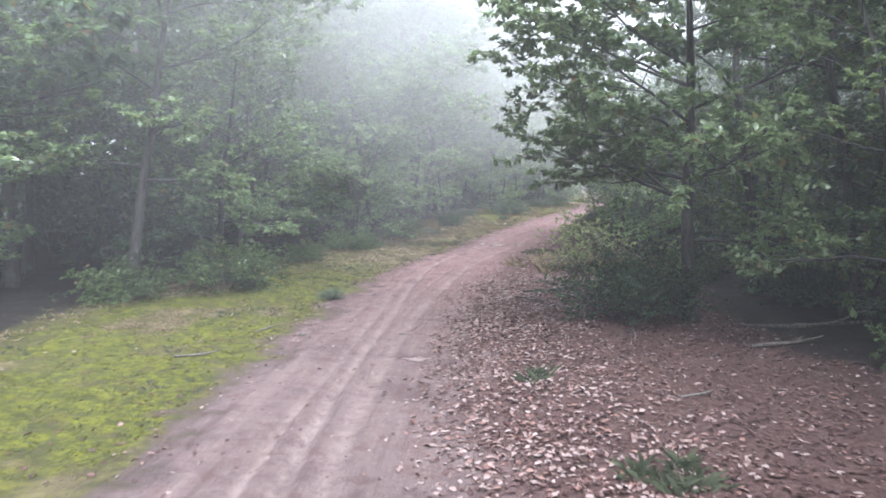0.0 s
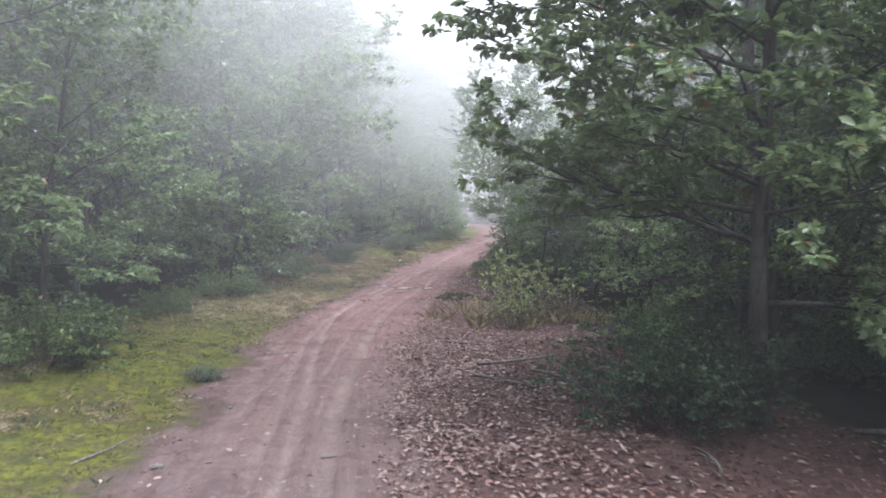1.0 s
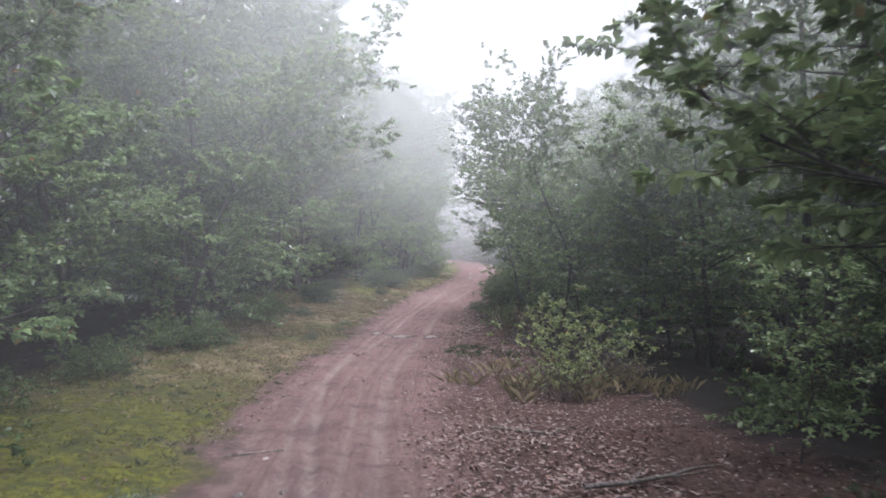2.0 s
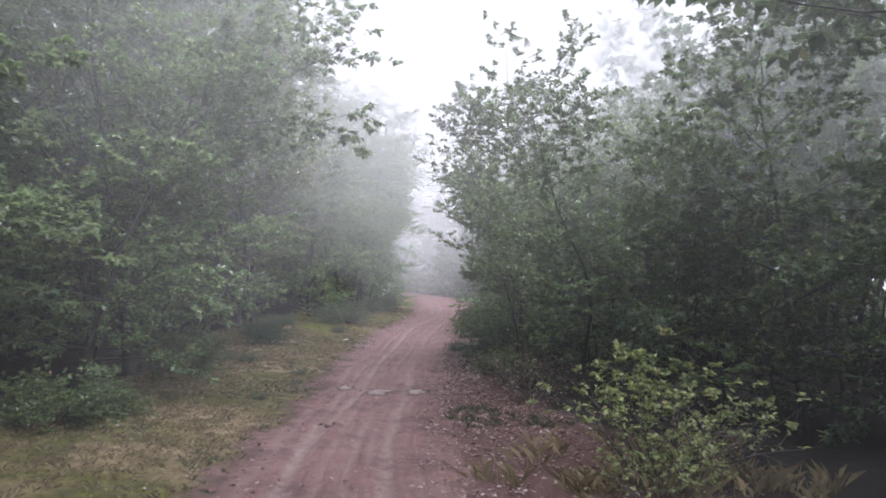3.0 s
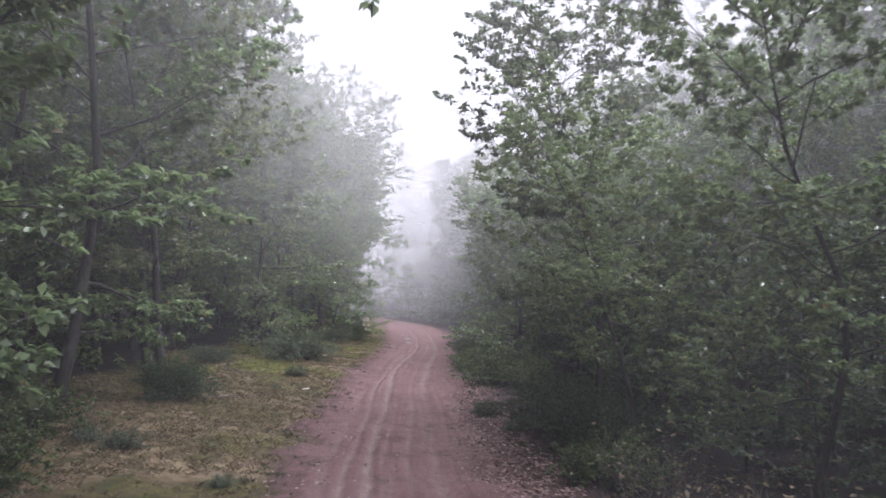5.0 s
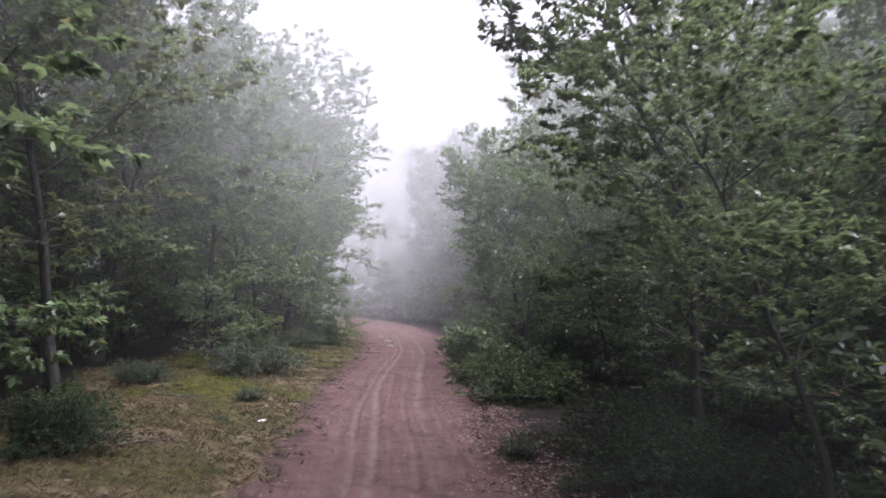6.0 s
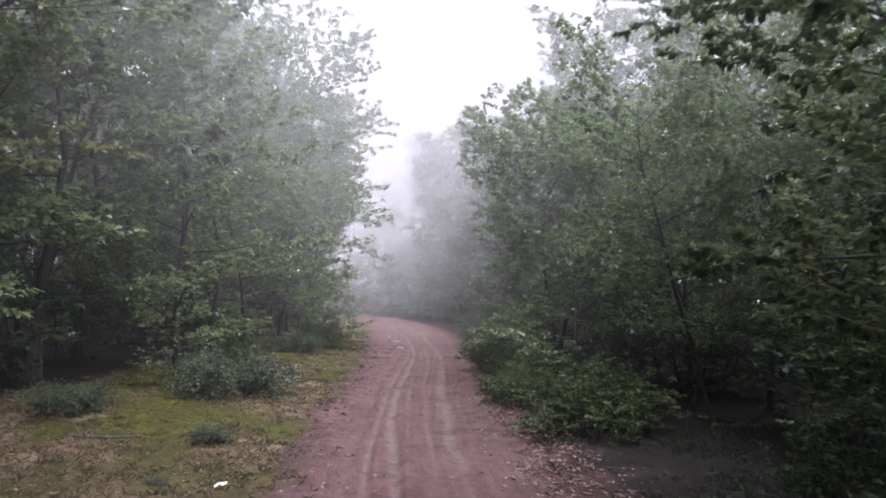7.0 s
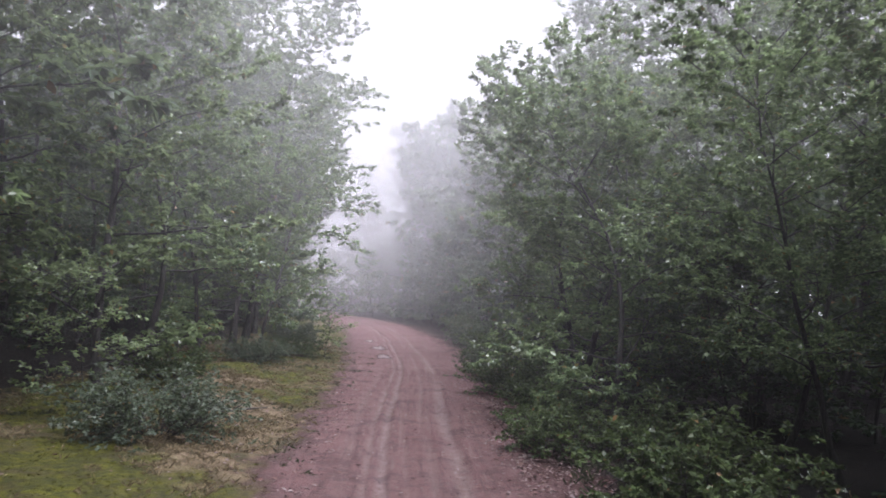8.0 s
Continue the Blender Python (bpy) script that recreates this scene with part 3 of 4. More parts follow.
def plant(kind, x, y, turn, size=1.0):
    m = stand(x, y, turn, size)
    if kind in used:
        return copy_thing(TREES[kind], m)
    used.add(kind)
    TREES[kind].matrix_basis = m
    return tagged(TREES[kind], LABELS[kind.split("_")[0]], "tree", "trees along the track")


for row in (
    # beside the track, on the moss side
    ("open", -4.43, 11.4, 40, 1.0), ("tall_b", -6.3, 10.0, 100, 0.95), ("inner", -7.6, 11.8, 200, 1.05), ("open_b", -5.9, 14.6, 10, 1.1), ("edge", -3.9, 14.2, 200, 0.85), ("under", -4.9, 13.3, 0, 0.8),
    ("edge_b", -4.15, 16.5, 0, 0.95), ("inner_c", -6.2, 16.5, 60, 1.0), ("skirt", -2.55, 22.5, 30, 1.0), ("arch", -2.0, 23.5, 0, 1.0), ("tall", -3.6, 26.0, -60, 1.0), ("tall_b", -4.0, 20.2, 130, 0.95), ("skirt", -2.25, 21.0, 250, 0.85),
    ("tall", -1.1, 28.4, 110, 0.95), ("tall_b", -3.0, 29.6, 80, 1.0), ("skirt", -2.6, 32.6, 20, 0.85), ("turning", 0.15, 31.7, 150, 1.0), ("open", -0.2, 34.8, 150, 1.0), ("open_b", -1.2, 34.4, 0, 1.0), ("sapling", 2.3, 37.9, 0, 0.55), ("sapling", -1.85, 19.15, 60, 0.34), ("open_b", -0.6, 37.0, 200, 1.0), ("open", 0.2, 39.0, 70, 0.95), ("tall_b", 2.4, 40.4, 10, 0.95),
    ("open_b", 3.2, 43.6, 200, 0.9), ("bushy", 5.3, 45.6, 60, 0.8), ("edge", 4.3, 46.6, 100, 0.9), ("tall", 5.4, 49.6, 220, 0.95), ("sapling", 7.2, 46.9, 40, 0.9), ("open", 6.2, 53.2, 300, 1.2), ("open_b", 6.9, 56.0, 10, 1.1), ("edge", 8.4, 59.5, 10, 1.1),
    ("mass", 7.5, 63.5, 30, 1.1), ("mass", 8.8, 69.5, 90, 1.1),
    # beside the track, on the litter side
    # two oaks at y 0.4 and 3.4, mostly unseen, are added to shade litter
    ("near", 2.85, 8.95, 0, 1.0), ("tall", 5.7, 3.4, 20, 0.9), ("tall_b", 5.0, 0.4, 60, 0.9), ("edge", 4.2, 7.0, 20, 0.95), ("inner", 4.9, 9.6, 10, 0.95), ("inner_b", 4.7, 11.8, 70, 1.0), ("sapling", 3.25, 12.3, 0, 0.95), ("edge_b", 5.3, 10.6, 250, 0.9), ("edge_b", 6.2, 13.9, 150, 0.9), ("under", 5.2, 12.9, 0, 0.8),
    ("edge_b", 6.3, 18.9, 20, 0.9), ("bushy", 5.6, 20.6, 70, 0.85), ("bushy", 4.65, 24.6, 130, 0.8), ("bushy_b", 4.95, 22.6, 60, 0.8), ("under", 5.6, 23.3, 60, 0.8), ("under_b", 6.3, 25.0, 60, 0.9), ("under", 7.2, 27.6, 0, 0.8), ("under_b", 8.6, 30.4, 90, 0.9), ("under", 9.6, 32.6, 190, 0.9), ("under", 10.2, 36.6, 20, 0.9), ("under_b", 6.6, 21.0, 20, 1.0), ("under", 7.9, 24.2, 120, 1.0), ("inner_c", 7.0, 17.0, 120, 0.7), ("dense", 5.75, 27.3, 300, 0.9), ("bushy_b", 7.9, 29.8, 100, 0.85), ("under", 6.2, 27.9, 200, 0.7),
    ("edge", 8.9, 29.4, 180, 0.95), ("bushy", 8.9, 33.5, 200, 0.9), ("bushy_b", 9.3, 31.6, 20, 0.9), ("skirt", 8.6, 36.9, 320, 0.9), ("open_b", 10.6, 31.2, 140, 0.8), ("bushy", 9.8, 35.2, 30, 1.0), ("skirt", 9.7, 39.4, 250, 1.0), ("skirt", 11.5, 42.6, 90, 1.1), ("skirt", 13.9, 47.2, 10, 1.2), ("skirt", 8.1, 27.4, 300, 0.8), ("tall_b", 10.0, 26.4, 40, 0.7), ("open_b", 10.2, 33.9, 140, 0.8), ("edge_b", 11.2, 37.0, 0, 0.95), ("tall", 13.2, 42.4, 20, 0.85),
    ("bushy_b", 13.6, 45.2, 200, 1.0), ("tall_b", 16.2, 48.4, 200, 1.0), ("bushy", 16.8, 51.6, 100, 1.1), ("mass", 14.5, 17.0, 0, 0.9), ("mass", 15.5, 24.0, 80, 0.9), ("mass", 16.0, 31.0, 120, 0.95), ("mass", 18.0, 38.0, 20, 1.0), ("mass", 13.0, 10.5, 200, 0.9), ("mass", -12.5, 15.0, 10, 0.9), ("mass", -11.5, 22.0, 90, 0.9), ("mass", -11.0, 29.5, 140, 0.9), ("mass", -9.5, 38.0, 240, 1.0),
    ("mass", 19.0, 54.6, 10, 0.9), ("mass", 20.2, 59.5, 30, 1.0), ("mass", 19.4, 66.0, 70, 1.05), ("mass", 21.0, 73.5, 150, 1.25), ("mass", 24.5, 68.0, 10, 1.2), ("mass", 23.4, 80.0, 190, 1.3), ("mass", 24.0, 62.0, 310, 1.1),
    ("mass", 6.0, 60.5, 200, 1.1), ("mass", 9.0, 76.0, 40, 1.0), ("mass", 8.0, 66.0, 300, 1.15), ("mass", 15.0, 92.0, 0, 0.9), ("mass", 19.5, 90.0, 90, 1.0), ("mass", 9.6, 94.0, 90, 1.1), ("mass", 6.0, 84.0, 190, 1.3), ("mass", 10.5, 84.0, 250, 0.8), ("mass", 2.5, 56.0, 0, 1.1),
):
    plant(*row)
rng = np.random.default_rng(5)
ROWS = (
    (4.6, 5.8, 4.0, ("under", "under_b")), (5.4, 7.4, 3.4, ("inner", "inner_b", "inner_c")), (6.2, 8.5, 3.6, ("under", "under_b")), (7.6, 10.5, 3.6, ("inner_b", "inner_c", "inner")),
    (9.5, 12.0, 2.8, ("low",)), (12.5, 15.0, 3.6, ("low",)), (10.5, 14.0, 3.6, ("far",)), (14.0, 20.0, 4.6, ("far",)), (20.0, 28.0, 7.0, ("far",)),
)
woods = []
for side in (-1, 1):
    for near, far, gap, kinds in ROWS:
        for y in np.arange(-5 if near < 14 else 14, 84, gap):
            y = y + rng.uniform(-0.4, 0.4) * gap
            if "under" in kinds and (y > 60 or (side < 0 and near < 5 and 27 < y < 56)):
                continue
            if near < 7 and (side < 0 and y < 10 or side > 0 and y < 6.5):
                continue
            if side > 0 and 5 < near < 6 and 20 < y < 40:
                continue
            extra = 1.0 if y > 42 or (side > 0 and y < 18 and near < 5) else 0.0
            off = side * (rng.uniform(near, far) + extra)
            row = (str(rng.choice(kinds)), float(middle(y)) + off, y, rng.uniform(0, 360), rng.uniform(0.85, 1.15))
            if near > 8 or y > 64 or y < -4:
                woods.append(("far", *row[1:4], row[4] * (0.55 if kinds[0] == "low" else 1.3 if near > 13 else 1.0)))
            else:
                plant(*row)
for x in np.arange(-12, 40, 0.9):
    y = rng.uniform(84, 102)
    woods.append(("far", x, y, rng.uniform(0, 360), rng.uniform(0.4, 0.6)))
for x, y, size in ((17.0, 60.5, 0.3), (18.0, 64.5, 0.34), (18.3, 69.0, 0.36), (18.6, 74.0, 0.4), (18.0, 79.0, 0.42), (10.6, 72.0, 0.3), (11.0, 77.0, 0.32)):
    woods.append(("far", x, y, rng.uniform(0, 360), size))
    woods.append(("far", x + 0.9, y + 1.4, rng.uniform(0, 360), size * 1.1))
for x in np.arange(4, 30, 1.1):
    woods.append(("far", x, 87 + rng.uniform(-1.5, 1.5), rng.uniform(0, 360), rng.uniform(0.34, 0.48)))
for x in np.arange(-34, 64, 2.7):
    woods.append(("far", x, 106 + rng.uniform(-6, 6), rng.uniform(0, 360), rng.uniform(0.8, 1.15)))


def far_woods(rows):
    """The trees that stand too deep in the forest to count, as one mesh."""
    verts, quads, slots, count = [], [], [], 0
    for kind, x, y, turn, size in rows:
        m = np.array(stand(x, y, turn, size))
        for child in TREES[kind].children:
            me = child.data
            co, idx = np.empty(len(me.vertices) * 3, np.float32), np.empty(len(me.loops), np.int32)
            me.vertices.foreach_get("co", co)
            me.loops.foreach_get("vertex_index", idx)
            verts.append(co.reshape(-1, 3) @ m[:3, :3].T + m[:3, 3])
            quads.append(idx.reshape(-1, 4) + count)
            slots.append(np.full(len(idx) // 4, 0 if child.name.startswith("trunk") else 1, np.int32))
            count += len(verts[-1])
    me = mesh("far_woods", np.concatenate(verts), np.concatenate(quads), BARK)
    me.materials.append(BACK_LEAF)
    me.polygons.foreach_set("material_index", np.concatenate(slots))
    return tagged(new("far_woods", me), "misty oak woods deep behind the track", "woods", kind="stuff")


far_woods(woods)
for kind in list(TREES):
    if kind not in used:
        for ob in (*TREES[kind].children, TREES[kind]):
            bpy.data.objects.remove(ob)

# ---- bushes ----
PLAIN = LEAF_PLAIN
BUSHES = {
    "holly": (shrub(np.random.default_rng(31), "holly_bush", 0.75, 0.7, 30, 8, 5, 17, 0.032, DARK_LEAF, BARK), "low dark green glossy bush on leaf litter", "bush"),
    "yellow": (shrub(np.random.default_rng(32), "oak_shrub", 0.95, 1.15, 28, 5, 2, 20, 0.058, YELLOW_LEAF, DEAD_WOOD, flat=0.35, bare=0.6), "yellow-green oak shrub with bare lower twigs", "shrub"),
    "green": (shrub(np.random.default_rng(33), "leafy_bush", 0.85, 0.72, 22, 6, 5, 13, 0.056, BUSH_SHADED_LEAF, BARK, PLAIN), "spreading green bush at the forest edge", "bush"),
    "grey": (shrub(np.random.default_rng(34), "heather_bush", 0.3, 0.42, 22, 6, 4, 10, 0.03, GREY_LEAF, BARK, PLAIN), "small grey-green heather bush on dry grass", "bush"),
    "bramble": (shrub(np.random.default_rng(35), "bramble_bush", 1.15, 0.66, 34, 8, 5, 13, 0.046, GREY_LEAF, BARK, PLAIN), "broad low bluish green bush on moss", "bush"),
    "dead": (shrub(np.random.default_rng(36), "dry_brush", 0.7, 0.8, 16, 6, 3, 1, 0.05, DRY_BLADE, DEAD_WOOD), "tangle of dry grey twigs at the forest edge", "brush"),
}
placed = set()


def bush(kind, x, y, turn, size=1.0):
    ob, label, category = BUSHES[kind]
    m = stand(x, y, turn, size)
    if kind in placed:
        return copy_thing(ob, m)
    placed.add(kind)
    ob.matrix_basis = m
    return tagged(ob, label, category, "bushes along the track")


for row in (
    ("holly", 2.12, 8.85, 0, 1.0), ("yellow", 3.05, 16.75, 0, 1.0), ("yellow", 2.6, 15.9, 90, 0.55), ("green", -3.2, 11.9, 0, 0.9), ("green", -4.3, 10.7, 90, 0.8), ("grey", -1.57, 11.6, 0, 0.5), ("green", -3.35, 13.1, 130, 0.7),
    ("green", -2.9, 16.9, 50, 0.65), ("green", -1.75, 19.5, 120, 0.5), ("green", -2.3, 18.9, 10, 0.75), ("grey", -0.2, 26.1, 0, 1.1), ("grey", -0.55, 26.5, 80, 0.9), ("grey", -0.2, 21.1, 40, 0.6), ("green", -3.6, 14.8, 200, 0.7), ("grey", 0.66, 24.6, 10, 0.6), ("grey", 0.46, 23.2, 200, 0.55),
    ("green", -1.3, 24.4, 0, 0.8), ("green", -1.2, 26.6, 200, 0.8), ("grey", 2.46, 33.0, 0, 1.1), ("bramble", 3.05, 36.7, 0, 0.85), ("bramble", 1.0, 35.3, 70, 0.55), ("green", 0.2, 31.2, 70, 0.7), ("holly", 0.3, 29.6, 170, 0.75), ("bramble", 5.3, 44.9, 20, 0.8), ("bramble", 7.4, 52.0, 50, 1.0), ("green", 3.4, 41.4, 10, 0.9), ("grey", 1.97, 31.7, 90, 0.5), ("green", 6.4, 46.6, 30, 0.8),
    ("grey", 4.7, 28.8, 30, 1.3), ("grey", 4.5, 27.3, 30, 0.9), ("green", 6.75, 32.95, 0, 1.1), ("green", 7.0, 35.6, 60, 0.75), ("green", 8.0, 35.0, 200, 0.9), ("green", 8.9, 40.4, 200, 1.0), ("bramble", 10.4, 44.0, 0, 1.0), ("green", 12.2, 48.0, 10, 1.2), ("bramble", 14.0, 53.0, 10, 1.2), ("green", 15.8, 58.5, 60, 1.3), ("green", 8.1, 37.7, 20, 0.9),
    # hollies at y 25.7 to 28.3 are added as dark fill, imitating shade
    ("dead", 3.75, 21.5, 0, 1.0), ("dead", 4.0, 22.9, 120, 1.0), ("dead", 3.9, 17.4, 60, 0.8), ("dead", 5.6, 28.0, 200, 0.8), ("green", 4.3, 13.9, 10, 0.8), ("holly", 4.9, 10.4, 50, 0.9), ("green", 4.2, 6.6, 50, 0.7), ("green", 4.2, 24.2, 80, 0.7), ("holly", 5.2, 26.9, 80, 0.9), ("holly", 5.9, 28.3, 10, 1.0), ("holly", 4.9, 25.7, 200, 0.9),
):
    bush(*row)

# ---- what lies on the ground ----
def scatter(rng, count, x0, x1, y0, y1, keep):
    """Places drawn at random along the track, thinned by keep(x, y)."""
    y = rng.uniform(y0, y1, count)
    x = middle(y) + rng.uniform(x0, x1, count)
    ok = rng.uniform(0, 1, count) < keep(x, y)
    return x[ok], y[ok]


def strewn(name, rng, spots, size, mat, label):
    x, y = np.concatenate([s[0] for s in spots]), np.concatenate([s[1] for s in spots])
    off = x - middle(y)
    z = np.where(np.abs(off) < reach_of(off, y) + 0.1, lie(x, y, False) - ruts(x, y) + 0.02, lie(x, y) + 0.012)
    turn = rng.uniform(0, 2 * np.pi, len(x))
    at = np.stack([x, y, z], 1)
    v, f = leaves(rng, at, np.stack([np.cos(turn), np.sin(turn), 0 * turn + 0.2], 1), size, LEAF_FALLEN, 0.2)
    v[:, 2] = np.maximum(v[:, 2], np.repeat(z, 6) - 0.006)
    return tagged(new(name, mesh(name, v, f, mat)), label, "fallen leaves", kind="stuff")


rng = np.random.default_rng(41)
strewn("leaf_litter", rng, [
    scatter(rng, 40000, -1, 4.6, 1.5, 14, lambda x, y: masks(x, y)[2] * (0.16 + 0.8 * step(2.9, 1.9, x - middle(y))) * (0.35 + 0.65 * rough(x, y, 0.5, 33))),
    scatter(rng, 14000, -1, 4.6, 14, 30, lambda x, y: masks(x, y)[2]),
    scatter(rng, 6000, 0.7, 1.9, 22, 44, lambda x, y: step(1.0, 1.3, (x - middle(y)) / half_width(y) + 0.5 * rough(x, y, 0.6, 31)) * step(1.75, 1.4, (x - middle(y)) / half_width(y))),
    scatter(rng, 4500, -1, 4.0, 30, 48, lambda x, y: masks(x, y)[2]),
    scatter(rng, 6500, -1.4, 1.5, 1.5, 45, lambda x, y: 0.5 * masks(x, y)[0] * (0.3 + 0.7 * step(0.3, 0.9, np.abs(x - middle(y))))),
    scatter(rng, 6000, -5, 0, 1.5, 45, lambda x, y: (0.1 + 0.5 * masks(x, y)[3]) * (0.4 + 0.6 * step(16, 22, y))),
], 0.05, FALLEN_LEAF, "pale and reddish brown fallen oak leaves")
strewn("brown_litter", rng, [
    scatter(rng, 26000, -0.5, 5.2, 1.5, 14, lambda x, y: masks(x, y)[2]),
    scatter(rng, 6000, -10, 10, 0, 48, lambda x, y: (0.5 * step(18, 13, y) + 0.1) * (1 - 0.85 * masks(x, y)[1])),
    scatter(rng, 9000, 1.1, 4.0, 14, 46, lambda x, y: 0.75 * step(2.9, 1.9, x - middle(y))),
    scatter(rng, 2200, -1.7, -0.4, 1.5, 45, lambda x, y: step(0.55, 0.95, -(x - middle(y)) / half_width(y)) * 0.8),
    scatter(rng, 700, -5, 0, 10, 45, lambda x, y: 0.6 * masks(x, y)[3]),
], 0.045, OLD_LEAF, "dark reddish brown rotting oak leaves")


strewn("track_debris", rng, [
    scatter(rng, 9000, -1.5, 1.6, 2.5, 40, lambda x, y: 0.6 * masks(x, y)[0] * (0.25 + 0.75 * rough(x, y, 0.35, 36))),
], 0.02, OLD_LEAF, "dark specks of bark and leaf bits on the sand")
strewn("pale_debris", rng, [
    scatter(rng, 6000, -1.5, 1.6, 2.5, 40, lambda x, y: 0.5 * masks(x, y)[0] * (0.2 + 0.8 * rough(x, y, 0.4, 37))),
], 0.018, FALLEN_LEAF, "pale leaf bits trodden into the sand")


def tufts(name, rng, x, y, per, long, wide, mat, label, category, splay=0.5):
    """Many small upright blades in tufts."""
    x, y = np.repeat(x, per), np.repeat(y, per)
    x, y = x + rng.normal(0, long * 0.3, len(x)), y + rng.normal(0, long * 0.3, len(y))
    foot = np.stack([x, y, lie(x, y) - 0.008], 1)
    up = unit(np.array([0, 0, 1.0]) + rng.normal(0, splay, (len(x), 3)) * (1, 1, 0.2))
    side = unit(np.cross(up, rng.normal(0, 1, (len(x), 3))))
    n = long * rng.uniform(0.5, 1.3, len(x))[:, None]
    bow = unit(up * (1, 1, 0) + 1e-6) * n * 0.35
    v = np.stack([foot - side * wide, foot + side * wide, foot + up * n * 0.6 + side * wide * 0.7, foot + up * n + bow - (0, 0, 0.1 * long)], 1).reshape(-1, 3)
    f = np.arange(len(x) * 4).reshape(-1, 4)
    return tagged(new(name, mesh(name, v, f, mat)), label, category, kind="stuff")


tufts("moss", rng, *scatter(rng, 17000, -4.4, -0.5, 1.5, 20, lambda x, y: masks(x, y)[1]), 8, 0.024, 0.0035, MOSS_TUFT, "bright yellow-green moss beside the track", "moss", 0.7)
tufts("moss_patches", rng, *scatter(rng, 20000, -5.8, -0.8, 20, 48, lambda x, y: masks(x, y)[1]), 6, 0.024, 0.004, MOSS_TUFT, "yellow-green moss patches among dry grass", "moss", 0.7)
tufts("dry_grass", rng, *scatter(rng, 32000, -6.0, -0.8, 8, 50, lambda x, y: masks(x, y)[3] * step(0.05, 0.5, rough(x, y, 0.8, 21))), 8, 0.06, 0.0016, DRY_BLADE, "short dry straw-coloured grass", "grass", 0.7)
tufts("verge_grass", rng, *scatter(rng, 4500, 1.0, 4.2, 19, 50, lambda x, y: step(0.42, 0.66, rough(x, y, 0.9, 22)) * step(1.05, 1.3, (x - middle(y)) / half_width(y))), 8, 0.085, 0.0014, GREEN_BLADE, "sparse dull green grass along the forest edge", "grass", 0.6)
tufts("green_grass", rng, *scatter(rng, 3000, -4.8, -0.9, 6, 50, lambda x, y: step(0.56, 0.72, rough(x, y, 0.7, 23))), 10, 0.06, 0.0014, GREEN_BLADE, "green grass tufts among moss and straw", "grass", 0.6)
x, y = rng.normal(3.2, 0.55, 60), rng.normal(16.7, 0.6, 60)
tufts("tall_grass", rng, x, y, 16, 0.22, 0.0018, DRY_BLADE, "tall yellowed grass round the oak shrub", "grass", 0.35)
x, y = np.array([1.15, 1.3, 1.24, 1.05, 1.35, 0.75, 0.82]), np.array([3.95, 4.1, 3.85, 4.05, 3.9, 6.2, 6.3])
tufts("grass_clump", rng, x, y, 44, 0.12, 0.0014, GREEN_BLADE, "dull green grass clump among fallen leaves", "grass", 0.6)


def stick(name, x, y, turn, long, thick, label, forks=1, seed=0):
    r = np.random.default_rng(seed)
    pts = bent(r, (-long / 2, 0, 0), (1, 0, 0), long, 7, 0, 0.13)
    pts[:, 2] = np.abs(pts[:, 2]) * 0.25
    pile = Pile()
    pile.add(*tube(pts, thick * np.linspace(1, 0.45, 8), 6))
    for k in range(forks):
        i = int(r.integers(2, 6))
        branch = bent(r, pts[i], unit(pts[i + 1] - pts[i]) + (0, (-1) ** k * 0.8, 0.12), long * 0.3, 4, 0, 0.12)
        branch[:, 2] = np.maximum(branch[:, 2], 0.0)
        pile.add(*tube(branch, thick * 0.55 * np.linspace(1, 0.4, 5), 5))
    ob = new(name, pile.mesh(name, DEAD_WOOD, True))
    ob.matrix_basis = pose(x, y, float(lie(x, y)) + thick * 0.7, 0, 0, turn)
    return tagged(ob, label, "stick", "fallen sticks")


for n, (x, y, turn, long, thick, forks) in enumerate((
    (1.75, 11.75, 12, 1.1, 0.02, 2), (1.35, 10.9, -35, 0.7, 0.016, 1), (1.95, 10.8, -40, 0.8, 0.016, 1), (1.85, 5.6, 10, 0.5, 0.016, 0), (3.9, 8.5, -8, 1.6, 0.035, 2), (3.4, 7.6, 20, 1.0, 0.022, 1),
    (-0.35, 8.9, 12, 0.16, 0.008, 0), (-0.95, 9.4, 30, 0.14, 0.008, 0), (-0.9, 13.2, 5, 0.5, 0.012, 1), (-1.9, 9.0, 60, 0.5, 0.012, 1), (-2.2, 7.4, 20, 0.45, 0.012, 1), (1.2, 30.2, 25, 1.1, 0.014, 2), (1.6, 13.9, -20, 0.8, 0.014, 1),
    (4.6, 18.9, 30, 1.4, 0.02, 3), (4.9, 22.7, 70, 1.2, 0.02, 3), (-1.4, 21.9, 55, 0.7, 0.02, 1), (1.5, 33.6, 160, 0.7, 0.018, 2), (2.0, 8.0, 70, 0.5, 0.013, 1), (0.9, 8.6, 20, 0.3, 0.008, 0), (-0.1, 6.6, 100, 0.16, 0.007, 0), (4.2, 38.6, 20, 0.6, 0.015, 2),
)):
    stick("stick", x, y, turn, long, thick, "thin fallen branch lying on the ground" if long > 0.6 else "short broken twig on the ground", forks, 60 + n)


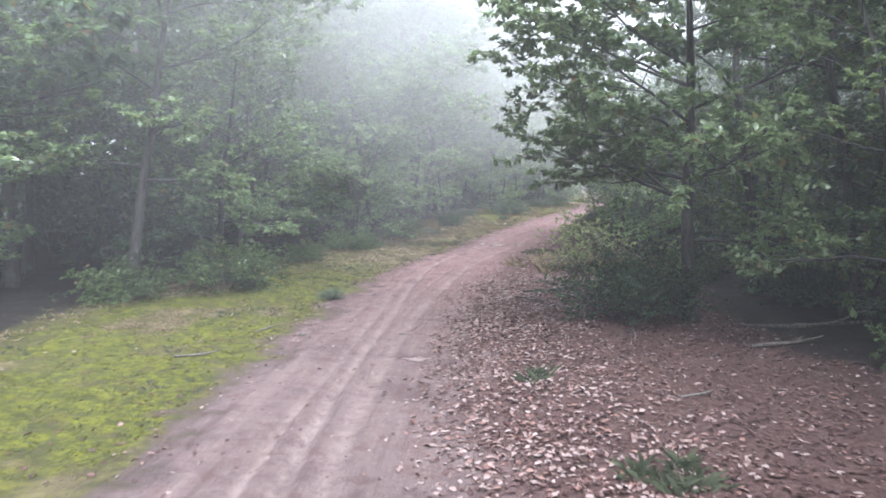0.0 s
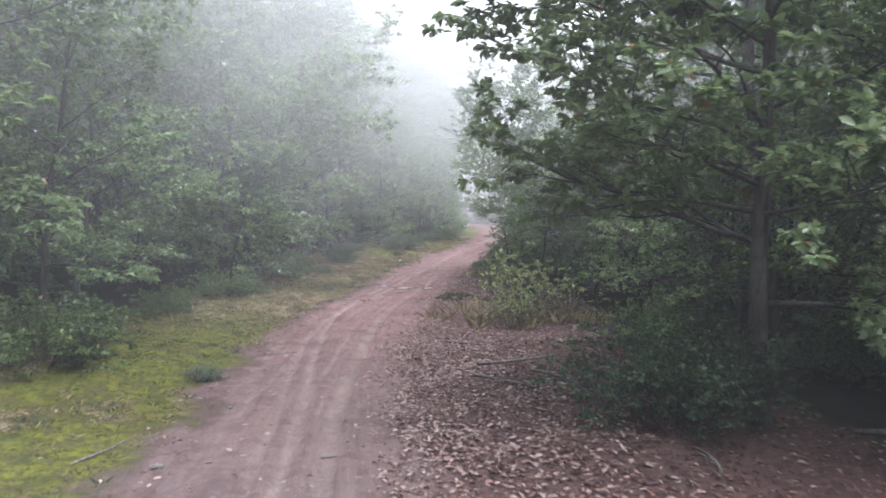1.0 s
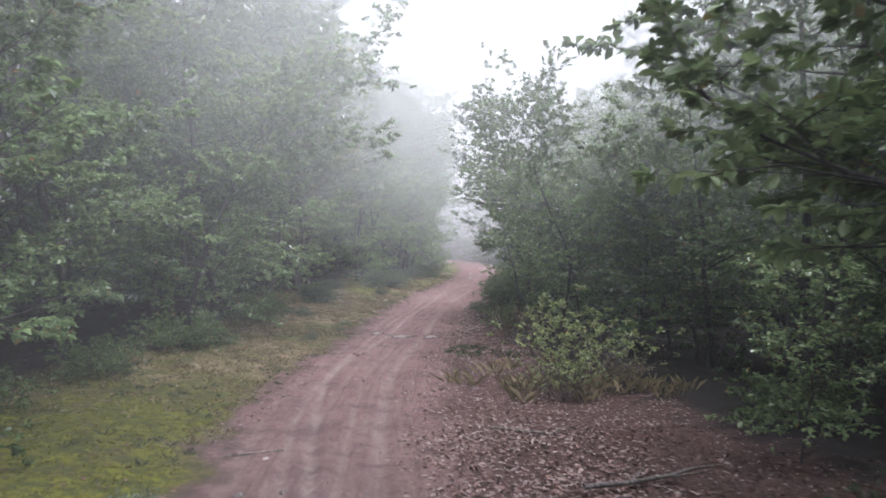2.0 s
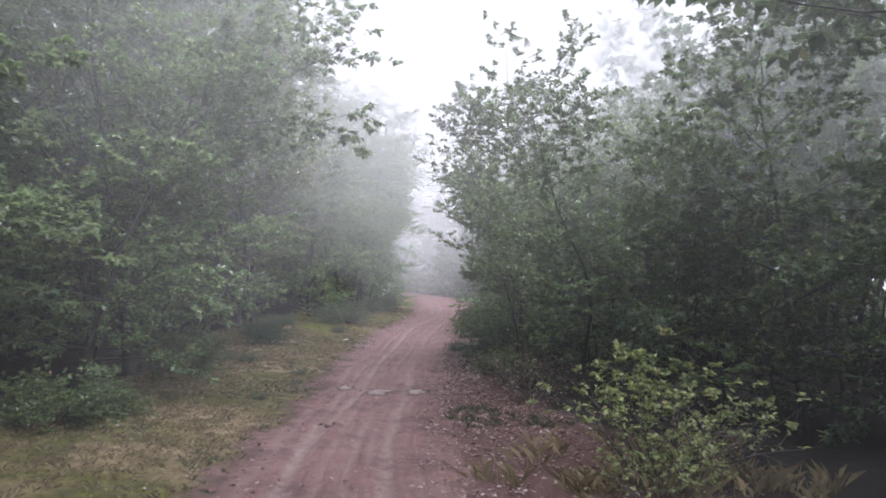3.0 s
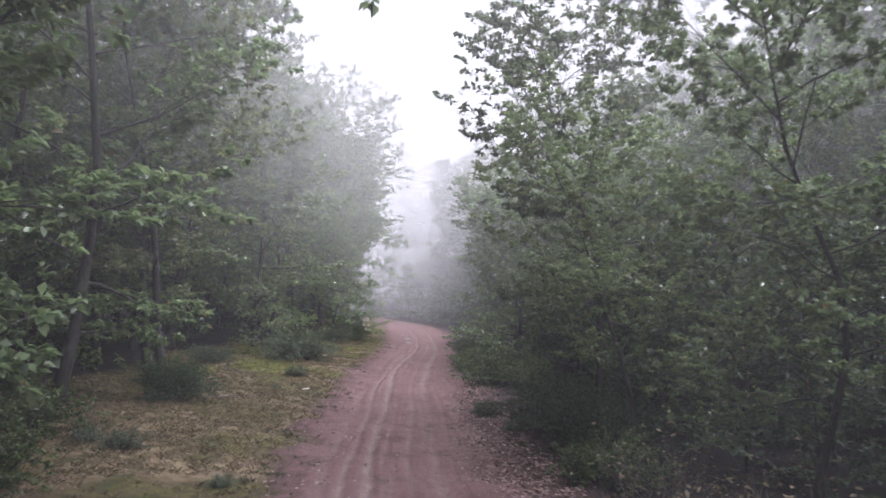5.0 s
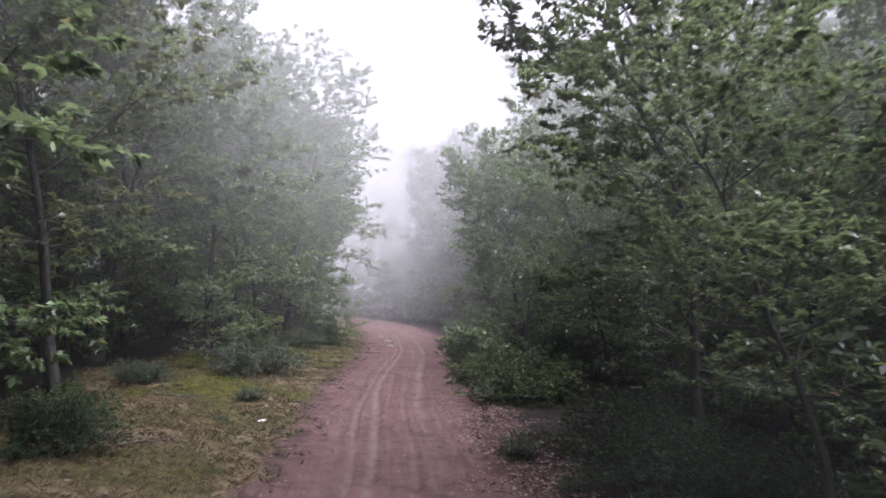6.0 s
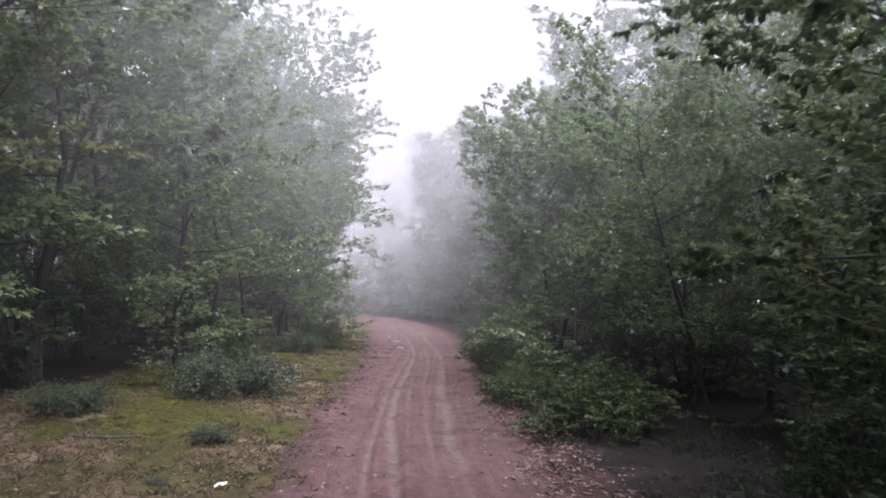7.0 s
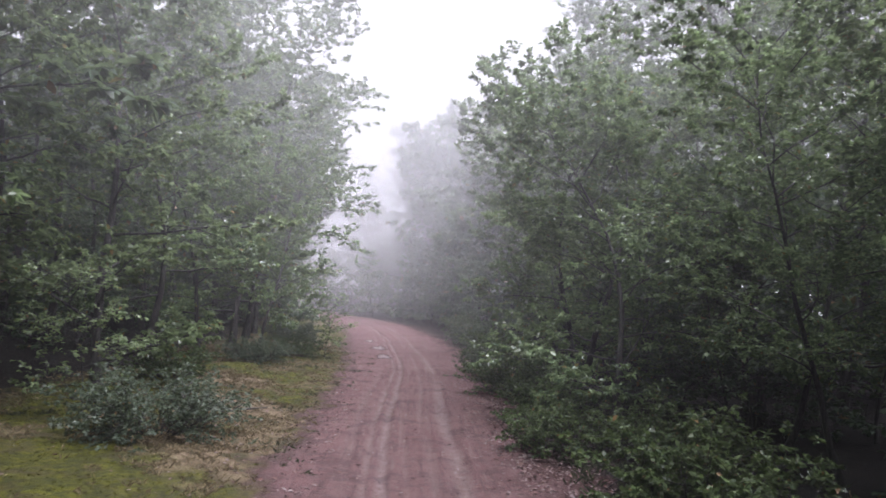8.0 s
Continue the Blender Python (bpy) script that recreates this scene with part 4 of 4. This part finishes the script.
def stone(name, x, y, size, label, seed):
    bm = bmesh.new()
    bmesh.ops.create_icosphere(bm, subdivisions=2, radius=size)
    r = random.Random(seed)
    shift = Vector((r.random() * 9, r.random() * 9, 0))
    for v in bm.verts:
        v.co *= 1 + 0.45 * noise.noise(v.co * 1.4 / size + shift)
        v.co.z *= 0.55
    me = bpy.data.meshes.new(name)
    bm.to_mesh(me)
    bm.free()
    me.materials.append(OLD_LEAF if "clod" in name else DEAD_WOOD)
    ob = new(name, me)
    inside = abs(x - float(middle(y))) < float(half_width(y))
    ob.matrix_basis = pose(x, y, float(lie(x, y, False) - ruts(np.array(x), np.array(y)) + 0.01 if inside else lie(x, y)) + size * 0.2, 0, 0, 40 * seed)
    return tagged(ob, label, "stone", "stones on the track")


stone("stone", -1.48, 8.7, 0.045, "small dark grey stone on the sand", 1)
for n, (x, y, s) in enumerate(((-0.7, 12.2, 0.03), (-0.98, 12.1, 0.035), (1.1, 24.6, 0.03), (3.0, 30.4, 0.035), (4.3, 37.9, 0.03), (0.1, 9.9, 0.02), (-1.2, 10.4, 0.025))):
    stone("stone", x, y, s, "small dark grey stone on the sand", 3 + n)
for n, (x, y, s) in enumerate(((0.5, 19.5, 0.045), (0.58, 19.55, 0.035), (0.43, 19.58, 0.03))):
    stone("earth_clod", x, y, s, "dark clod of earth with leaves on the track", 20 + n)


def puddle(x, y, long, wide, turn, seed):
    """A shallow wet patch with a ragged outline."""
    r = np.random.default_rng(seed)
    a = np.arange(28) * 2 * np.pi / 28
    rim = 1 + 0.18 * np.sin(3 * a + seed) + 0.12 * np.sin(5 * a + 2 * seed) + r.normal(0, 0.05, 28)
    c0, s0 = math.cos(radians(turn)), math.sin(radians(turn))
    rings = []
    for share, drop in ((0.0, 0.0), (0.3, 0.0), (0.6, 0.0), (0.85, 0.0), (1.0, 0.012)):
        u, w = long / 2 * rim * np.cos(a) * share, wide / 2 * rim * np.sin(a) * share
        px, py = x + c0 * u - s0 * w, y + s0 * u + c0 * w
        rings.append(np.stack([px - x, py - y, lie(px, py, False) - ruts(px, py) + 0.017 - drop - float(lie(x, y, False))], 1))
    i, k = np.meshgrid(np.arange(4), np.arange(28), indexing="ij")
    i, k, k2 = i.ravel() * 28, k.ravel(), (k.ravel() + 1) % 28
    me = mesh("puddle", np.concatenate(rings), np.stack([i + k, i + 28 + k, i + 28 + k2, i + k2], 1), WET, True)
    me.attributes.new("soaked", "FLOAT", "POINT").data.foreach_set("value", np.repeat(np.array((0.7, 0.6, 0.42, 0.2, 0.0), np.float32), 28))
    ob = new("puddle", me)
    ob.matrix_basis = pose(x, y, float(lie(x, y, False)))
    return tagged(ob, "shallow pale wet patch on the sandy track", "puddle", "wet patches on the track")


for n, row in enumerate(((1.55, 22.2, 0.62, 1.0, -10), (2.15, 22.2, 0.42, 0.9, -15), (1.15, 22.6, 0.35, 0.7, -15), (8.9, 47.6, 0.5, 2.0, -16), (9.7, 50.6, 0.6, 2.2, -16), (10.3, 53.6, 0.4, 1.8, -16), (-0.18, 7.5, 0.4, 0.35, 5))):
    puddle(*row, n)

def paper_scrap(x, y):
    """A crumpled scrap of white paper on the verge."""
    r = np.random.default_rng(77)
    u, w = np.meshgrid(np.linspace(-0.055, 0.055, 7), np.linspace(-0.035, 0.035, 5), indexing="ij")
    v = np.stack([u + r.normal(0, 0.006, u.shape), w + r.normal(0, 0.006, u.shape), 0.02 + np.abs(r.normal(0, 0.012, u.shape))], -1).reshape(-1, 3)
    i, j = np.meshgrid(np.arange(6), np.arange(4), indexing="ij")
    i, j = i.ravel(), j.ravel()
    top = np.stack([i * 5 + j, (i + 1) * 5 + j, (i + 1) * 5 + j + 1, i * 5 + j + 1], 1)
    ob = new("paper_scrap", mesh("paper_scrap", np.concatenate([v, v - (0, 0, 0.003)]), np.concatenate([top, top[:, ::-1] + 35]), material("paper", paper)))
    ob.matrix_basis = pose(x, y, float(lie(x, y)) + 0.005, 0, 0, 25)
    return tagged(ob, "small crumpled scrap of white paper on dry grass", "litter")


def paper(nodes, links, add, mix, maths, spots, ramp):
    p = add("ShaderNodeBsdfPrincipled", Roughness=0.7)
    links.new(mix(ramp(spots(25.0), 0.45, 0.7), (0.55, 0.54, 0.53), (0.38, 0.35, 0.32)), p.inputs["Base Color"])
    return p.outputs["BSDF"]


paper_scrap(2.43, 31.48)

# ---- mist: veils between the trees; those along the camera's way leave the track open ----
# the clear lane through the mist
AIR_Y = np.arange(0, 30, 1.5)
AIR_X = [0.06, -0.2, -0.44, -0.64, -0.76, -0.79, -0.79, -0.7, -0.52, -0.35, -0.18, -0.01, 0.25, 0.59, 0.93, 1.27, 1.64, 2.03, 2.41, 2.65]
AIR_Z = [2.14, 2.09, 2.07, 2.06, 1.99, 1.92, 1.86, 1.8, 1.76, 1.73, 1.71, 1.67, 1.65, 1.63, 1.61, 1.58, 1.59, 1.61, 1.62, 1.63]


def veil(y0, thick, gap, low, seed):
    """An upright, gently waving sheet of thin mist across the woods, with a clear lane at head height where gap is set."""
    rows = np.concatenate([[-0.6, 0.2, 0.7], np.arange(1.0, 2.75, 0.07), [3.2, 3.7, 4.6, 6.0, 8.0, 11.0, 15.0, 20.0, 26.0]])
    off = np.concatenate([np.linspace(-38, -4, 24), np.linspace(-3.5, -0.75, 10), np.arange(-0.7, 0.71, 0.07), np.linspace(0.75, 3.5, 10), np.linspace(4, 38, 24)])
    o, z = np.meshgrid(off, rows)
    x = float(np.interp(y0, AIR_Y, AIR_X) if gap else middle(y0)) + o
    y = y0 + 0.9 * np.sin(x * 0.31 + seed) - 0.0015 * o**2
    o = x - float(middle(y0))
    aside = np.hypot(x - np.interp(y, AIR_Y, AIR_X), z - np.interp(y, AIR_Y, AIR_Z)).ravel()
    n = len(off)
    i, j = np.meshgrid(np.arange(len(rows) - 1), np.arange(n - 1), indexing="ij")
    i, j = i.ravel(), j.ravel()
    quads = np.stack([i * n + j, i * n + j + 1, (i + 1) * n + j + 1, (i + 1) * n + j], 1)
    if gap:
        quads = quads[aside[quads].min(1) > 0.1]
    me = mesh("mist", np.stack([x, y, z], -1).reshape(-1, 3), quads, material("mist", misty(thick, gap, low)), True)
    beside = step(-0.5, 2.0, o)
    within = step(0.8, 3.0, -o)
    if gap:
        share = np.interp(z, [0.5, 2.2, 4.0, 6.0, 9.0], [0.18, 0.36, 0.9, 1.6, 2.4]) * (1 - 0.6 * within * np.interp(z, [1.2, 3.2], [1.0, 0.0]) * step(10, 12, y0)) * (1 + 0.6 * step(1.9, 0.7, np.abs(o + 0.3)) * step(11, 13, y0) * step(20, 17, y0)) * (1 - beside * np.interp(z, [0.8, 2.2, 5.0], [0.82, 0.4, 0.0]))
        share = share * (1 - 0.75 * beside * step(12, 10, y0))
        share = np.maximum(share, np.interp(y0, [4, 5, 11, 12], [1.0, 0.14, 0.14, 0.0]) * (1 - beside * (y0 > 4)))
    else:
        share = np.interp(z, [0.5, 2.0, 3.5, 6.0, 9.0], [0.35, 0.6, 1.05, 1.9, 2.5] if y0 < 40 else [0.5, 0.7, 0.95, 1.2, 1.4])
        share = share * (1 + step(60, 45, y0) * (step(1.0, 3.0, o) * np.interp(z, [0.5, 2.2, 4.0, 7.0], [-0.85, -0.4, 0.2, 0.5]) + within * np.interp(z, [0.5, 2.2, 4.0, 7.0], [-0.8, -0.6, -0.2, 0.0])))
    for key, value in (("aside", aside), ("share", share.ravel())):
        me.attributes.new(key, "FLOAT", "POINT").data.foreach_set("value", value.astype(np.float32))
    return tagged(new("mist", me), "thin white morning mist among the trees", "mist", kind="stuff")


for n, y0 in enumerate(np.concatenate([[1.6, 3.3], np.arange(5.0, 11, 2.4), np.arange(11.6, 28, 1.8)])):
    veil(y0, float(np.interp(y0, [1, 4, 5, 10, 14, 20, 26, 34], [0.012, 0.012, 0.034, 0.04, 0.052, 0.055, 0.04, 0.04])), True, (-0.6, 1.6) if y0 < 23 else (0.2, 3.0), n)
for n, (y0, thick) in enumerate(((31.6, 0.055), (34.4, 0.07), (37.5, 0.07), (41.5, 0.08), (46, 0.09), (51, 0.1), (57, 0.11), (65, 0.13), (73, 0.18), (80, 0.3), (88, 0.5))):
    veil(y0, thick, False, (-1.5, 5.0 - 0.5 * n), 40 + n)
